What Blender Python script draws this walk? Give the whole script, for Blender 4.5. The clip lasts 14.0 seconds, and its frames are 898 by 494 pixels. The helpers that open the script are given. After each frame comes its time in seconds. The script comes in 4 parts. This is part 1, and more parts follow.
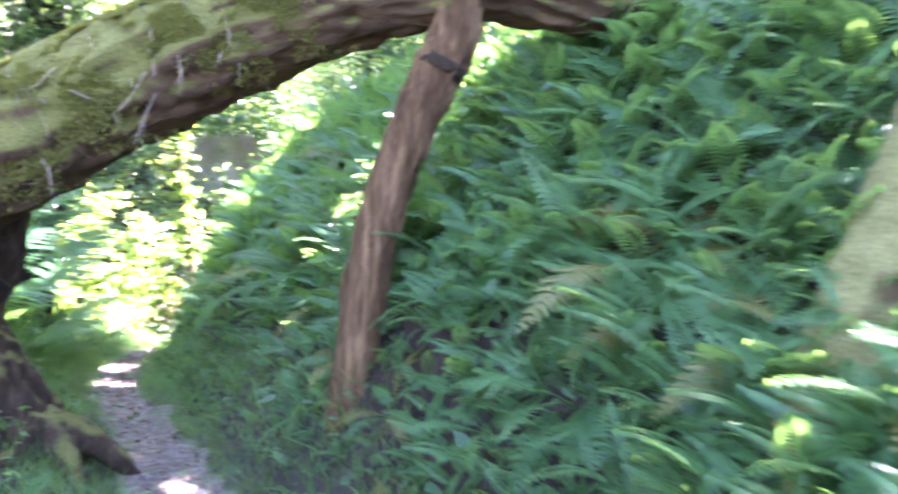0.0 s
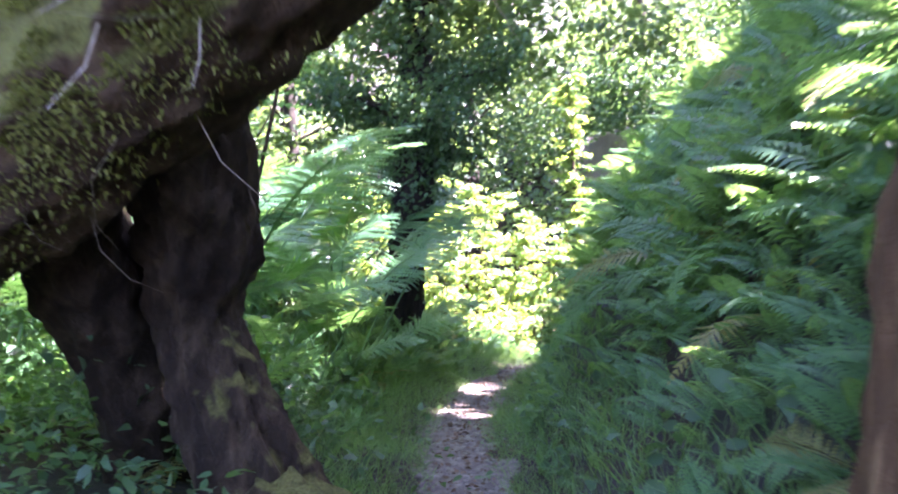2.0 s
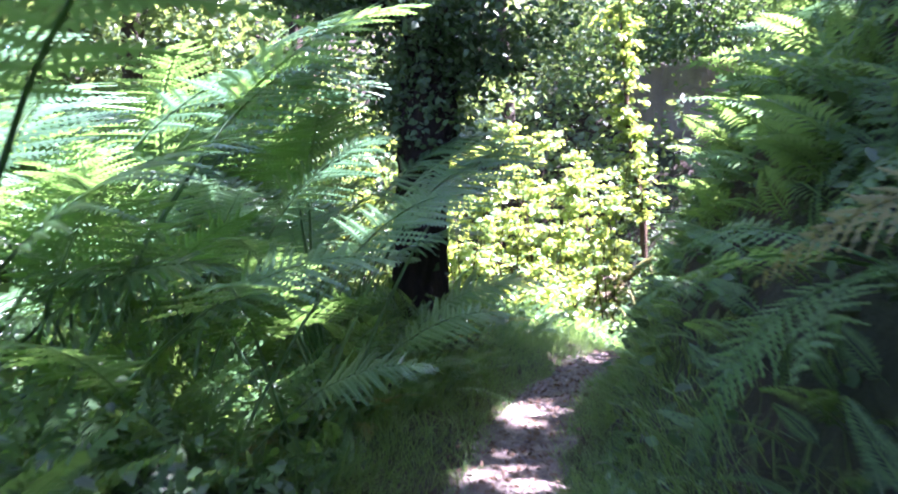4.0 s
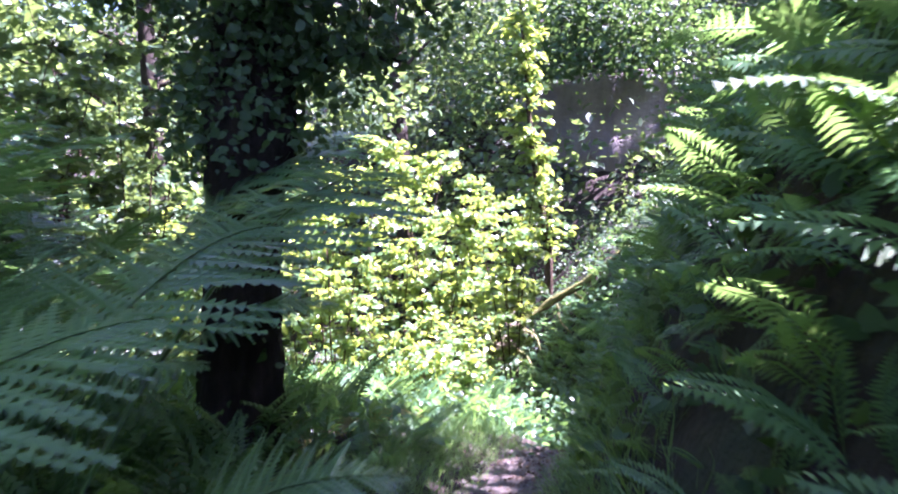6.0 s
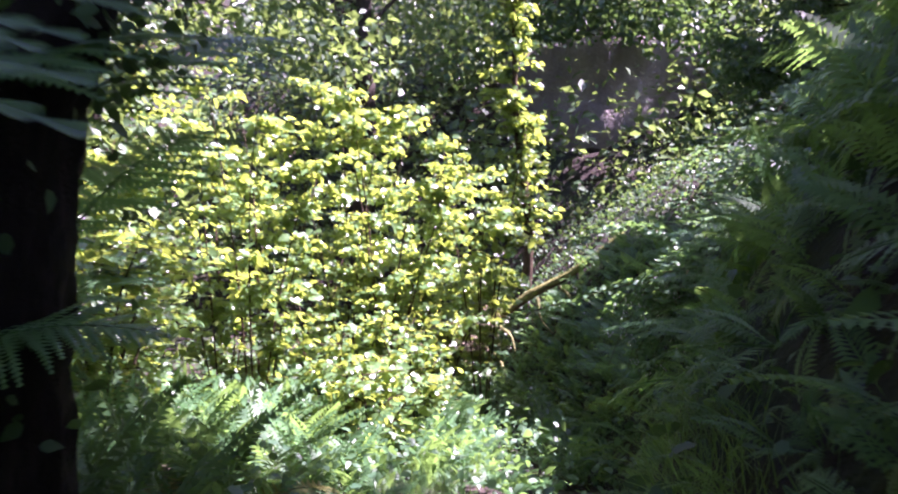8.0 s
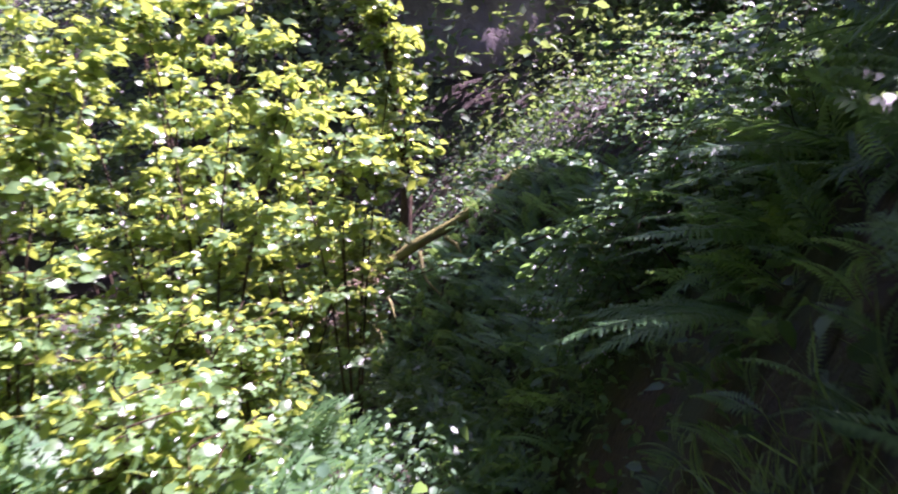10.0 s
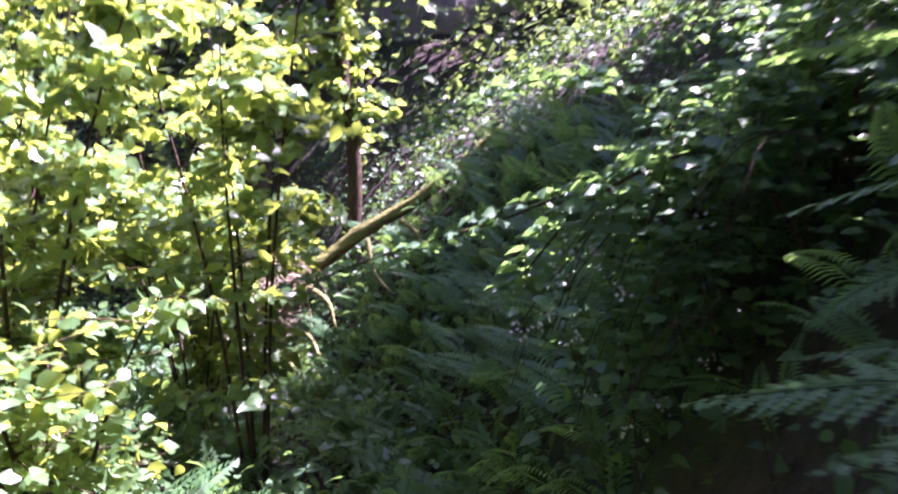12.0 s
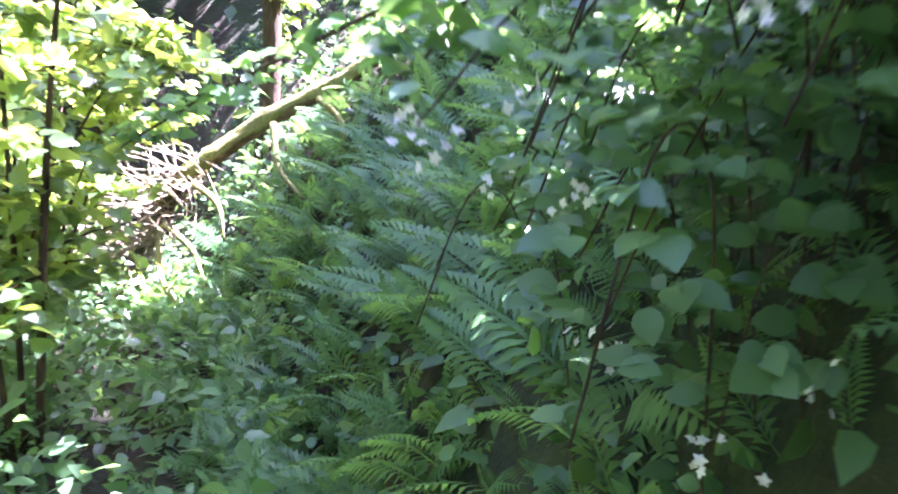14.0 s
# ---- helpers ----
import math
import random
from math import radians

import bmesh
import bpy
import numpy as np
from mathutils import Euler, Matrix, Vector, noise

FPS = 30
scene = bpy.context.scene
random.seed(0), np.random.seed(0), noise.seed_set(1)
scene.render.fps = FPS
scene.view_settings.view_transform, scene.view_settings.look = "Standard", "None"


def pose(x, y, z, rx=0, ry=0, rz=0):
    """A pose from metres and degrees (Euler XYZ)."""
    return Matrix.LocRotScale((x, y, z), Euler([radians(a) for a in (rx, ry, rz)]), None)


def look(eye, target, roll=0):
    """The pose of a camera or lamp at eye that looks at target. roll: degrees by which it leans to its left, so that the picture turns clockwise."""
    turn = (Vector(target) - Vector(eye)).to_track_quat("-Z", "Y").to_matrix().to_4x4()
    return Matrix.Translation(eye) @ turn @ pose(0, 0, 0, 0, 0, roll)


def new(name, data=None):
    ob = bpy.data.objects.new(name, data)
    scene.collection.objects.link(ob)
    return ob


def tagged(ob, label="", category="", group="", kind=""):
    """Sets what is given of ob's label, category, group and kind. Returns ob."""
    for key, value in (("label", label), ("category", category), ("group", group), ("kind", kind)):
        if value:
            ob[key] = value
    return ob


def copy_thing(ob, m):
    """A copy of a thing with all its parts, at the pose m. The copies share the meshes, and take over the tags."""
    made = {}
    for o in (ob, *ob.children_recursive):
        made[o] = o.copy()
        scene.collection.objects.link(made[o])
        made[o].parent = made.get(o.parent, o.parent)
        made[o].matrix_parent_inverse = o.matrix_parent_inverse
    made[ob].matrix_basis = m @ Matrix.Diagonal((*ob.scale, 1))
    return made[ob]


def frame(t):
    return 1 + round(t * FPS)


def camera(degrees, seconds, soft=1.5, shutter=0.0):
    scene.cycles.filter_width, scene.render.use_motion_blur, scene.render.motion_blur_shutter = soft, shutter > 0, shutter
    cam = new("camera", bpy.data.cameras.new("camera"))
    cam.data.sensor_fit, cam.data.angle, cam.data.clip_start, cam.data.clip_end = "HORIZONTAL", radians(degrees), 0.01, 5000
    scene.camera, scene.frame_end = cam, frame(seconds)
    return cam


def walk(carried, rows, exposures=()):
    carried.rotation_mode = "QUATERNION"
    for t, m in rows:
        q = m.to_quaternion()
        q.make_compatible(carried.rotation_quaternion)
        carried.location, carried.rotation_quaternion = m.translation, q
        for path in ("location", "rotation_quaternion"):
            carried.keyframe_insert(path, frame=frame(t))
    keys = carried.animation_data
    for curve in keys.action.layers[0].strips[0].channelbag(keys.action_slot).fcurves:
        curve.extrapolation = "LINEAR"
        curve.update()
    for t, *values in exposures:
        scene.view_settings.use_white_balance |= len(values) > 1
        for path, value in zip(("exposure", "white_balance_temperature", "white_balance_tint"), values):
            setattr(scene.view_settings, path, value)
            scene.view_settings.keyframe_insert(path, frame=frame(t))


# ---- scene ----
cam = camera(63.2, 14.0, soft=2.0, shutter=0.5)
METRES, EYE, TILT, LEAN, TURN = 16.0, 1.45, 0.0, 0.0, 0.0
ROWS = [
    (0.0, 0.0, 0.0, 0.0, -0.0, 0.0, 0.0),
    (0.5, -0.0033, 0.0354, -0.0033, 10.81, 1.01, -0.87),
    (1.0, -0.0094, 0.0787, -0.0092, 16.55, 1.34, 0.79),
    (1.5, -0.0171, 0.1202, -0.0118, 23.65, 1.31, 0.88),
    (2.0, -0.0362, 0.1621, -0.0146, 30.96, 1.23, 0.63),
    (2.5, -0.0508, 0.2037, -0.0194, 31.9, -1.87, 0.85),
    (3.0, -0.0733, 0.2416, -0.0198, 32.95, -2.84, 1.27),
    (5.5, -0.1633, 0.3961, -0.0009, 32.95, -0.35, 2.81),
    (6.0, -0.1734, 0.4322, 0.0013, 25.95, -1.04, 1.89),
    (6.5, -0.1904, 0.4605, 0.0013, 26.86, 0.52, 1.46),
    (7.0, -0.2024, 0.4917, 0.0021, 26.04, 0.5, 0.24),
    (9.5, -0.2597, 0.6512, -0.0038, 17.69, -8.3, 0.33),
    (10.0, -0.2692, 0.6886, -0.0062, 13.98, -7.29, 0.7),
    (10.5, -0.2771, 0.7221, -0.0104, 12.1, -6.79, 0.24),
    (11.0, -0.2835, 0.758, -0.0166, 12.58, -5.7, 0.92),
    (11.5, -0.2879, 0.7876, -0.023, 5.56, -5.38, -0.7),
    (12.0, -0.2917, 0.8204, -0.0293, 11.87, -7.68, 0.72),
    (12.5, -0.297, 0.8466, -0.0379, 11.13, -11.36, -2.05),
    (13.0, -0.2971, 0.8693, -0.0459, 13.03, -14.08, -2.4),
    (13.5, -0.2992, 0.8979, -0.0548, 8.66, -12.48, -3.82),
    (14.0, -0.2984, 0.924, -0.0655, 9.44, -11.98, -3.35),
]
EXPOSURES = [(0.0, 5.85, 5800, 45), (0.5, 5.47, 5800, 45), (1.5, 5.12, 5700, 49), (3.0, 4.75, 5700, 51), (5.5, 4.05, 5350, 60), (7.0, 3.65, 5700, 62), (9.5, 2.85, 5860, 70), (12.0, 3.48, 5710, 70), (13.0, 3.68, 5710, 71), (13.5, 3.8, 5610, 56), (14.0, 5.45, 5510, 56)]
walk(cam, [(t, pose(0, 0, EYE, TILT, LEAN, TURN) @ pose(METRES * x, METRES * y, METRES * z, 90 + pitch, roll, yaw)) for t, x, y, z, yaw, pitch, roll in ROWS], EXPOSURES)

# ---- light ----
SUN_AZ, SUN_EL = 58.0, 60.0
world = bpy.data.worlds.new("sky")
scene.world = world
world.use_nodes = True
wn = world.node_tree.nodes
sky = wn.new("ShaderNodeTexSky")
sky.sky_type, sky.sun_disc = "NISHITA", False
sky.sun_elevation, sky.sun_rotation = radians(SUN_EL), radians(SUN_AZ)
world.node_tree.links.new(sky.outputs[0], wn["Background"].inputs[0])
wn["Background"].inputs[1].default_value = 0.06
sun = new("sun", bpy.data.lights.new("sun", "SUN"))
sun.data.energy, sun.data.angle, sun.data.color = 5.0, radians(0.53), (1.0, 0.95, 0.86)
SUN_DIR = Vector((math.sin(radians(SUN_AZ)) * math.cos(radians(SUN_EL)), math.cos(radians(SUN_AZ)) * math.cos(radians(SUN_EL)), math.sin(radians(SUN_EL))))
sun.matrix_world = look(SUN_DIR * 60, (0, 0, 0))
# Gaps cut into the unseen canopy: a spot to be sunlit and the gap's radius.
CANOPY_GAPS = [(-3.5, 8.0, 0.0, 0.35), (-3.85, 9.0, 0.0, 0.45), (-5.5, 6.7, 0.9, 0.5), (-4.6, 7.3, 0.8, 0.35), (-6.4, 16.3, -1.0, 0.5), (-5.3, 14.8, -0.3, 0.9), (-0.9, 4.9, 1.0, 0.4), (0.2, 5.3, 2.2, 0.6), (-4.7, 16.3, 1.2, 0.7)]


# ---- materials ----
def ramp(nt, fac, stops):
    n = nt.nodes.new("ShaderNodeValToRGB")
    e = n.color_ramp.elements
    while len(e) < len(stops):
        e.new(0.5)
    for i, (p, c) in enumerate(stops):
        e[i].position, e[i].color = p, (*c, 1)
    nt.links.new(fac, n.inputs[0])
    return n.outputs[0]


def noise_out(nt, scale, detail=4.0, stretch=(1, 1, 1), rough=0.6):
    tc = nt.nodes.new("ShaderNodeTexCoord")
    mp = nt.nodes.new("ShaderNodeMapping")
    mp.inputs["Scale"].default_value = stretch
    n = nt.nodes.new("ShaderNodeTexNoise")
    n.inputs["Scale"].default_value, n.inputs["Detail"].default_value, n.inputs["Roughness"].default_value = scale, detail, rough
    nt.links.new(tc.outputs["Object"], mp.inputs[0])
    nt.links.new(mp.outputs[0], n.inputs[0])
    return n.outputs[0]


def mixed(nt, fac, a, b, mode="MIX"):
    n = nt.nodes.new("ShaderNodeMix")
    n.data_type, n.blend_type = "RGBA", mode
    for s, v in ((n.inputs[0], fac), (n.inputs[6], a), (n.inputs[7], b)):
        if isinstance(v, (float, int)):
            s.default_value = v
        elif isinstance(v, tuple):
            s.default_value = (*v, 1)
        else:
            nt.links.new(v, s)
    return n.outputs[2]


def maths(nt, op, a, b=None):
    n = nt.nodes.new("ShaderNodeMath")
    n.operation = op
    for s, v in ((n.inputs[0], a), (n.inputs[1], b)):
        if isinstance(v, (float, int)):
            s.default_value = v
        elif v is not None:
            nt.links.new(v, s)
    return n.outputs[0]


def fresh(name):
    m = bpy.data.materials.new(name)
    m.use_nodes = True
    return m, m.node_tree, m.node_tree.nodes["Principled BSDF"]


def bumped(nt, bsdf, height, strength, distance=0.02):
    b = nt.nodes.new("ShaderNodeBump")
    b.inputs["Strength"].default_value, b.inputs["Distance"].default_value = strength, distance
    nt.links.new(height, b.inputs["Height"])
    nt.links.new(b.outputs[0], bsdf.inputs["Normal"])


def leaf_material(name, dark, light, glow, through_share=0.42, rough=0.45, per_object=False, spec=0.45, fleck=None):
    """Thin leaves: a glossy front and light passing through. Each leaf or frond has its own tone."""
    m, nt, bsdf = fresh(name)
    if per_object:
        rnd = nt.nodes.new("ShaderNodeObjectInfo").outputs["Random"]
    else:
        rnd = nt.nodes.new("ShaderNodeNewGeometry").outputs["Random Per Island"]
    patch = noise_out(nt, 1.3, 3.0)
    grain = noise_out(nt, 38.0, 3.0)
    k = maths(nt, "ADD", maths(nt, "MULTIPLY", rnd, 0.55), maths(nt, "MULTIPLY", patch, 0.5))
    stops = [(0.15, dark), (0.85, light)]
    if fleck:
        stops.append((0.985, fleck))
    base = ramp(nt, k, stops)
    base = mixed(nt, maths(nt, "MULTIPLY", grain, 0.5), base, tuple(c * 0.6 for c in dark))
    nt.links.new(base, bsdf.inputs["Base Color"])
    bsdf.inputs["Roughness"].default_value = rough
    bsdf.inputs["Specular IOR Level"].default_value = spec
    bumped(nt, bsdf, grain, 0.25, 0.004)
    tr = nt.nodes.new("ShaderNodeBsdfTranslucent")
    nt.links.new(mixed(nt, maths(nt, "MULTIPLY", rnd, 0.5), glow, tuple(min(1, c * 1.5) for c in glow)), tr.inputs[0])
    mx = nt.nodes.new("ShaderNodeMixShader")
    mx.inputs[0].default_value = through_share
    nt.links.new(bsdf.outputs[0], mx.inputs[1])
    nt.links.new(tr.outputs[0], mx.inputs[2])
    nt.links.new(mx.outputs[0], nt.nodes["Material Output"].inputs[0])
    return m


def bark_material(name, dark, light, moss=0.0, moss_col=(0.15, 0.155, 0.045), stretch=(1, 1, 0.25), streak=9.0):
    m, nt, bsdf = fresh(name)
    ridge = noise_out(nt, streak, 8.0, stretch, 0.7)
    blot = noise_out(nt, 2.2, 5.0)
    fine = noise_out(nt, 70.0, 4.0)
    base = ramp(nt, ridge, [(0.3, tuple(c * 0.35 for c in dark)), (0.48, dark), (0.7, light)])
    base = mixed(nt, maths(nt, "MULTIPLY", blot, 0.5), base, dark)
    if moss > 0:
        geo = nt.nodes.new("ShaderNodeNewGeometry")
        sep = nt.nodes.new("ShaderNodeSeparateXYZ")
        nt.links.new(geo.outputs["Normal"], sep.inputs[0])
        k = maths(nt, "ADD", maths(nt, "MULTIPLY", sep.outputs[2], 0.55), blot)
        mask = ramp(nt, k, [(0.95 - moss * 0.55, (0, 0, 0)), (1.08 - moss * 0.55, (1, 1, 1))])
        tone = ramp(nt, fine, [(0.3, tuple(c * 0.45 for c in moss_col)), (0.7, moss_col)])
        base = mixed(nt, mask, base, tone)
    nt.links.new(base, bsdf.inputs["Base Color"])
    bsdf.inputs["Roughness"].default_value = 0.9
    bsdf.inputs["Specular IOR Level"].default_value = 0.2
    bumped(nt, bsdf, maths(nt, "ADD", ridge, maths(nt, "MULTIPLY", fine, 0.35)), 1.0, 0.05)
    return m


FERN = leaf_material("fern_green", (0.03, 0.09, 0.034), (0.08, 0.195, 0.064), (0.20, 0.38, 0.07), 0.36, 0.42, True, 0.3)
BRACKEN = leaf_material("bracken_green", (0.032, 0.09, 0.045), (0.085, 0.19, 0.085), (0.20, 0.40, 0.08), 0.32, 0.36, True, 0.6)
OLD_FERN = leaf_material("fern_yellowing", (0.09, 0.11, 0.03), (0.20, 0.19, 0.06), (0.34, 0.32, 0.05), 0.40, 0.5, True)
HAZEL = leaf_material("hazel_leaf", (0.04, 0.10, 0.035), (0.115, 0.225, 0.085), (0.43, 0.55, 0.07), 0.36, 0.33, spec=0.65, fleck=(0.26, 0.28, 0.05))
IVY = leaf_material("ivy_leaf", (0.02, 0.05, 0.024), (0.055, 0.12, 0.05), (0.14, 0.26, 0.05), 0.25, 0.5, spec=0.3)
BRAMBLE = leaf_material("bramble_leaf", (0.035, 0.09, 0.045), (0.085, 0.175, 0.08), (0.20, 0.38, 0.08), 0.34, 0.42)
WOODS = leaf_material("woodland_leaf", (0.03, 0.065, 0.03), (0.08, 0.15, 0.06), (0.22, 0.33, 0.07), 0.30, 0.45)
GRASS = leaf_material("grass_blade", (0.04, 0.105, 0.035), (0.11, 0.22, 0.075), (0.26, 0.44, 0.09), 0.40, 0.4, fleck=(0.25, 0.23, 0.09))
MOSS = leaf_material("moss_tuft", (0.12, 0.13, 0.03), (0.30, 0.31, 0.09), (0.26, 0.28, 0.06), 0.25, 0.8, spec=0.1)
PETAL = leaf_material("petal", (0.62, 0.56, 0.55), (0.80, 0.76, 0.74), (0.6, 0.55, 0.52), 0.3, 0.6)
LITTER = leaf_material("dead_leaf", (0.05, 0.03, 0.018), (0.17, 0.11, 0.06), (0.14, 0.08, 0.03), 0.15, 0.7)
BARK_MOSSY = bark_material("mossy_bark", (0.085, 0.054, 0.03), (0.21, 0.14, 0.08), 1.25, (0.19, 0.195, 0.055), stretch=(0.3, 1, 1))
BARK_DARK = bark_material("dark_bark", (0.03, 0.020, 0.012), (0.12, 0.082, 0.048), 0.25)
# Bark near black: the shade of a silhouetted trunk put into its colour.
BARK_BLACK = bark_material("silhouette_black_bark", (0.016, 0.012, 0.009), (0.045, 0.034, 0.026), 0.1)
BARK_WOOD = bark_material("woodland_bark", (0.03, 0.024, 0.018), (0.075, 0.06, 0.045), 0.35)
BARK_DEAD = bark_material("bare_dead_wood", (0.10, 0.056, 0.026), (0.38, 0.245, 0.125), 0.0, stretch=(1, 1, 0.10), streak=16.0)
BARK_YELLOW = bark_material("yellow_mossy_bark", (0.10, 0.075, 0.035), (0.22, 0.17, 0.07), 0.95, (0.27, 0.265, 0.10))
TWIG = bark_material("pale_twig", (0.32, 0.26, 0.19), (0.60, 0.52, 0.42), 0.1, streak=30.0)
STEM = bark_material("brown_stem", (0.06, 0.04, 0.025), (0.14, 0.10, 0.06), 0.1, streak=30.0)

SOIL, nt, bsdf = fresh("woodland_soil")
big, small = noise_out(nt, 0.8, 6.0), noise_out(nt, 22.0, 6.0)
col = ramp(nt, small, [(0.3, (0.008, 0.005, 0.003)), (0.55, (0.026, 0.015, 0.009)), (0.75, (0.055, 0.034, 0.02))])
nt.links.new(mixed(nt, ramp(nt, big, [(0.45, (0, 0, 0)), (0.6, (1, 1, 1))]), col, mixed(nt, small, (0.008, 0.014, 0.006), (0.025, 0.04, 0.014))), bsdf.inputs["Base Color"])
bsdf.inputs["Roughness"].default_value = 0.95
bumped(nt, bsdf, small, 0.8, 0.05)

PATH, nt, bsdf = fresh("trodden_earth")
big, small, grit = noise_out(nt, 1.6, 5.0), noise_out(nt, 14.0, 6.0), noise_out(nt, 90.0, 3.0)
col = ramp(nt, small, [(0.32, (0.035, 0.03, 0.027)), (0.5, (0.115, 0.10, 0.08)), (0.68, (0.27, 0.25, 0.215))])
col = mixed(nt, maths(nt, "MULTIPLY", grit, 0.5), col, (0.12, 0.09, 0.07))
nt.links.new(mixed(nt, maths(nt, "MULTIPLY", big, 0.6), col, (0.07, 0.055, 0.045)), bsdf.inputs["Base Color"])
bsdf.inputs["Roughness"].default_value = 0.9
bumped(nt, bsdf, maths(nt, "ADD", small, maths(nt, "MULTIPLY", grit, 0.4)), 0.8, 0.03)

EARTH, nt, bsdf = fresh("bare_earth_face")
big, small = noise_out(nt, 1.2, 6.0, (1, 1, 0.5)), noise_out(nt, 11.0, 6.0)
col = ramp(nt, big, [(0.3, (0.12, 0.105, 0.10)), (0.55, (0.24, 0.215, 0.205)), (0.75, (0.34, 0.31, 0.295))])
nt.links.new(mixed(nt, maths(nt, "MULTIPLY", small, 0.6), col, (0.16, 0.12, 0.11)), bsdf.inputs["Base Color"])
bsdf.inputs["Roughness"].default_value = 0.9
bumped(nt, bsdf, maths(nt, "ADD", big, small), 0.9, 0.08)
STONE = bark_material("grey_stone", (0.16, 0.14, 0.13), (0.36, 0.33, 0.30), 0.0, stretch=(1, 1, 1), streak=25.0)


# ---- mesh helpers ----
def mesh_object(name, verts, faces, material, parent=None, label="", smooth=True):
    me = bpy.data.meshes.new(name)
    me.from_pydata([tuple(v) for v in verts], [], [tuple(f) for f in faces])
    if smooth:
        me.polygons.foreach_set("use_smooth", [True] * len(me.polygons))
    me.materials.append(material)
    me.update()
    ob = new(name, me)
    if parent:
        ob.parent = parent
    if label:
        tagged(ob, label)
    return ob


def spline(points, radii, n):
    """Points and radii at n even steps of a smooth curve through the given ones."""
    p, r = np.array(points, float), np.array(radii, float)
    p4 = np.column_stack([p, r])
    p4 = np.vstack([2 * p4[0] - p4[1], p4, 2 * p4[-1] - p4[-2]])
    out = []
    for u in np.linspace(0, len(p) - 1 - 1e-6, n):
        i, f = int(u), u - int(u)
        a, b, c, d = p4[i:i + 4]
        out.append(0.5 * (2 * b + (c - a) * f + (2 * a - 5 * b + 4 * c - d) * f * f + (3 * b - a - 3 * c + d) * f ** 3))
    out = np.array(out)
    return out[:, :3], np.maximum(out[:, 3], 0.002)


def tube(points, radii, rings=24, segs=10, rough=0.0, seed=0, ridges=3.0, lumps=1.5):
    """Vertices and faces of a limb: a tapered tube with ridges along it and lumps, closed at both ends."""
    c, r = spline(points, radii, rings)
    verts, faces = [], []
    side = None
    for i in range(rings):
        t = Vector(c[min(i + 1, rings - 1)] - c[max(i - 1, 0)]).normalized()
        side = (side - t * side.dot(t)).normalized() if side else t.orthogonal().normalized()
        up = t.cross(side)
        for j in range(segs):
            a = 2 * math.pi * j / segs
            way = side * math.cos(a) + up * math.sin(a)
            k = 1.0
            if rough:
                q = Vector((math.cos(a) * ridges, math.sin(a) * ridges, i * lumps * 6 / rings + seed * 7.3))
                k += rough * (noise.noise(q) + 0.6 * noise.noise(q * 2.3) + 0.5 * abs(noise.noise(Vector((q.x * 2.4, q.y * 2.4, q.z * 0.9)))) - 0.2 + 0.3 * noise.noise(q * 5.5))
            verts.append(Vector(c[i]) + way * (r[i] * k))
        if i:
            for j in range(segs):
                a, b = (i - 1) * segs + j, (i - 1) * segs + (j + 1) % segs
                faces.append((a, b, b + segs, a + segs))
    faces.append(tuple(range(segs - 1, -1, -1)))
    faces.append(tuple(range((rings - 1) * segs, rings * segs)))
    return verts, faces


def joined(pieces):
    verts, faces = [], []
    for v, f in pieces:
        k = len(verts)
        verts += list(v)
        faces += [tuple(i + k for i in q) for q in f]
    return verts, faces


LEAF_BROAD = (np.array([(0, 0, 0), (0, .36, .02), (0, .72, .0), (0, 1.12, -.16), (-.25, .12, .05), (-.40, .45, .08), (-.20, .84, 0), (.25, .12, .05), (.40, .45, .08), (.20, .84, 0)]),
              [(0, 1, 5, 4), (1, 2, 6, 5), (2, 3, 6), (0, 7, 8, 1), (1, 8, 9, 2), (2, 9, 3)])
LEAF_POINT = (np.array([(0, 0, 0), (0, .45, .02), (0, 1, -.16), (-.30, .20, .05), (-.27, .58, .03), (.30, .20, .05), (.27, .58, .03)]),
              [(0, 1, 4, 3), (1, 2, 4), (0, 5, 6, 1), (1, 6, 2)])
LEAF_TOOTHED = (np.array([(0, 0, 0), (0, .3, .03), (0, .62, .02), (0, 1.04, -.14)] + [p for s in (-1, 1) for p in ((s * .20, .05, .03), (s * .31, .19, .07), (s * .36, .24, .06), (s * .39, .40, .08), (s * .42, .45, .07), (s * .36, .60, .06), (s * .37, .66, .05), (s * .24, .80, .01), (s * .22, .86, 0))]),
                [(0, 1, 6, 5, 4), (1, 2, 9, 8, 7, 6), (2, 3, 12, 11, 10, 9), (0, 13, 14, 15, 1), (1, 15, 16, 17, 18, 2), (2, 18, 19, 20, 21, 3)])
LEAF_PLAIN = (np.array([(0, 0, 0), (-.33, .5, .08), (0, 1, -.06), (.33, .5, .08)]), [(0, 2, 1), (0, 3, 2)])
BLADE_SHORT = (np.array([(-.5, 0, 0), (.5, 0, 0), (-.38, .6, .2), (.38, .6, .2), (0, 1, .7)]), [(0, 1, 3, 2), (2, 3, 4)])
BLADE = (np.array([(-.5, 0, 0), (.5, 0, 0), (-.42, .45, .12), (.42, .45, .12), (-.25, .8, .45), (.25, .8, .45), (0, 1, .95)]),
         [(0, 1, 3, 2), (2, 3, 5, 4), (4, 5, 6)])


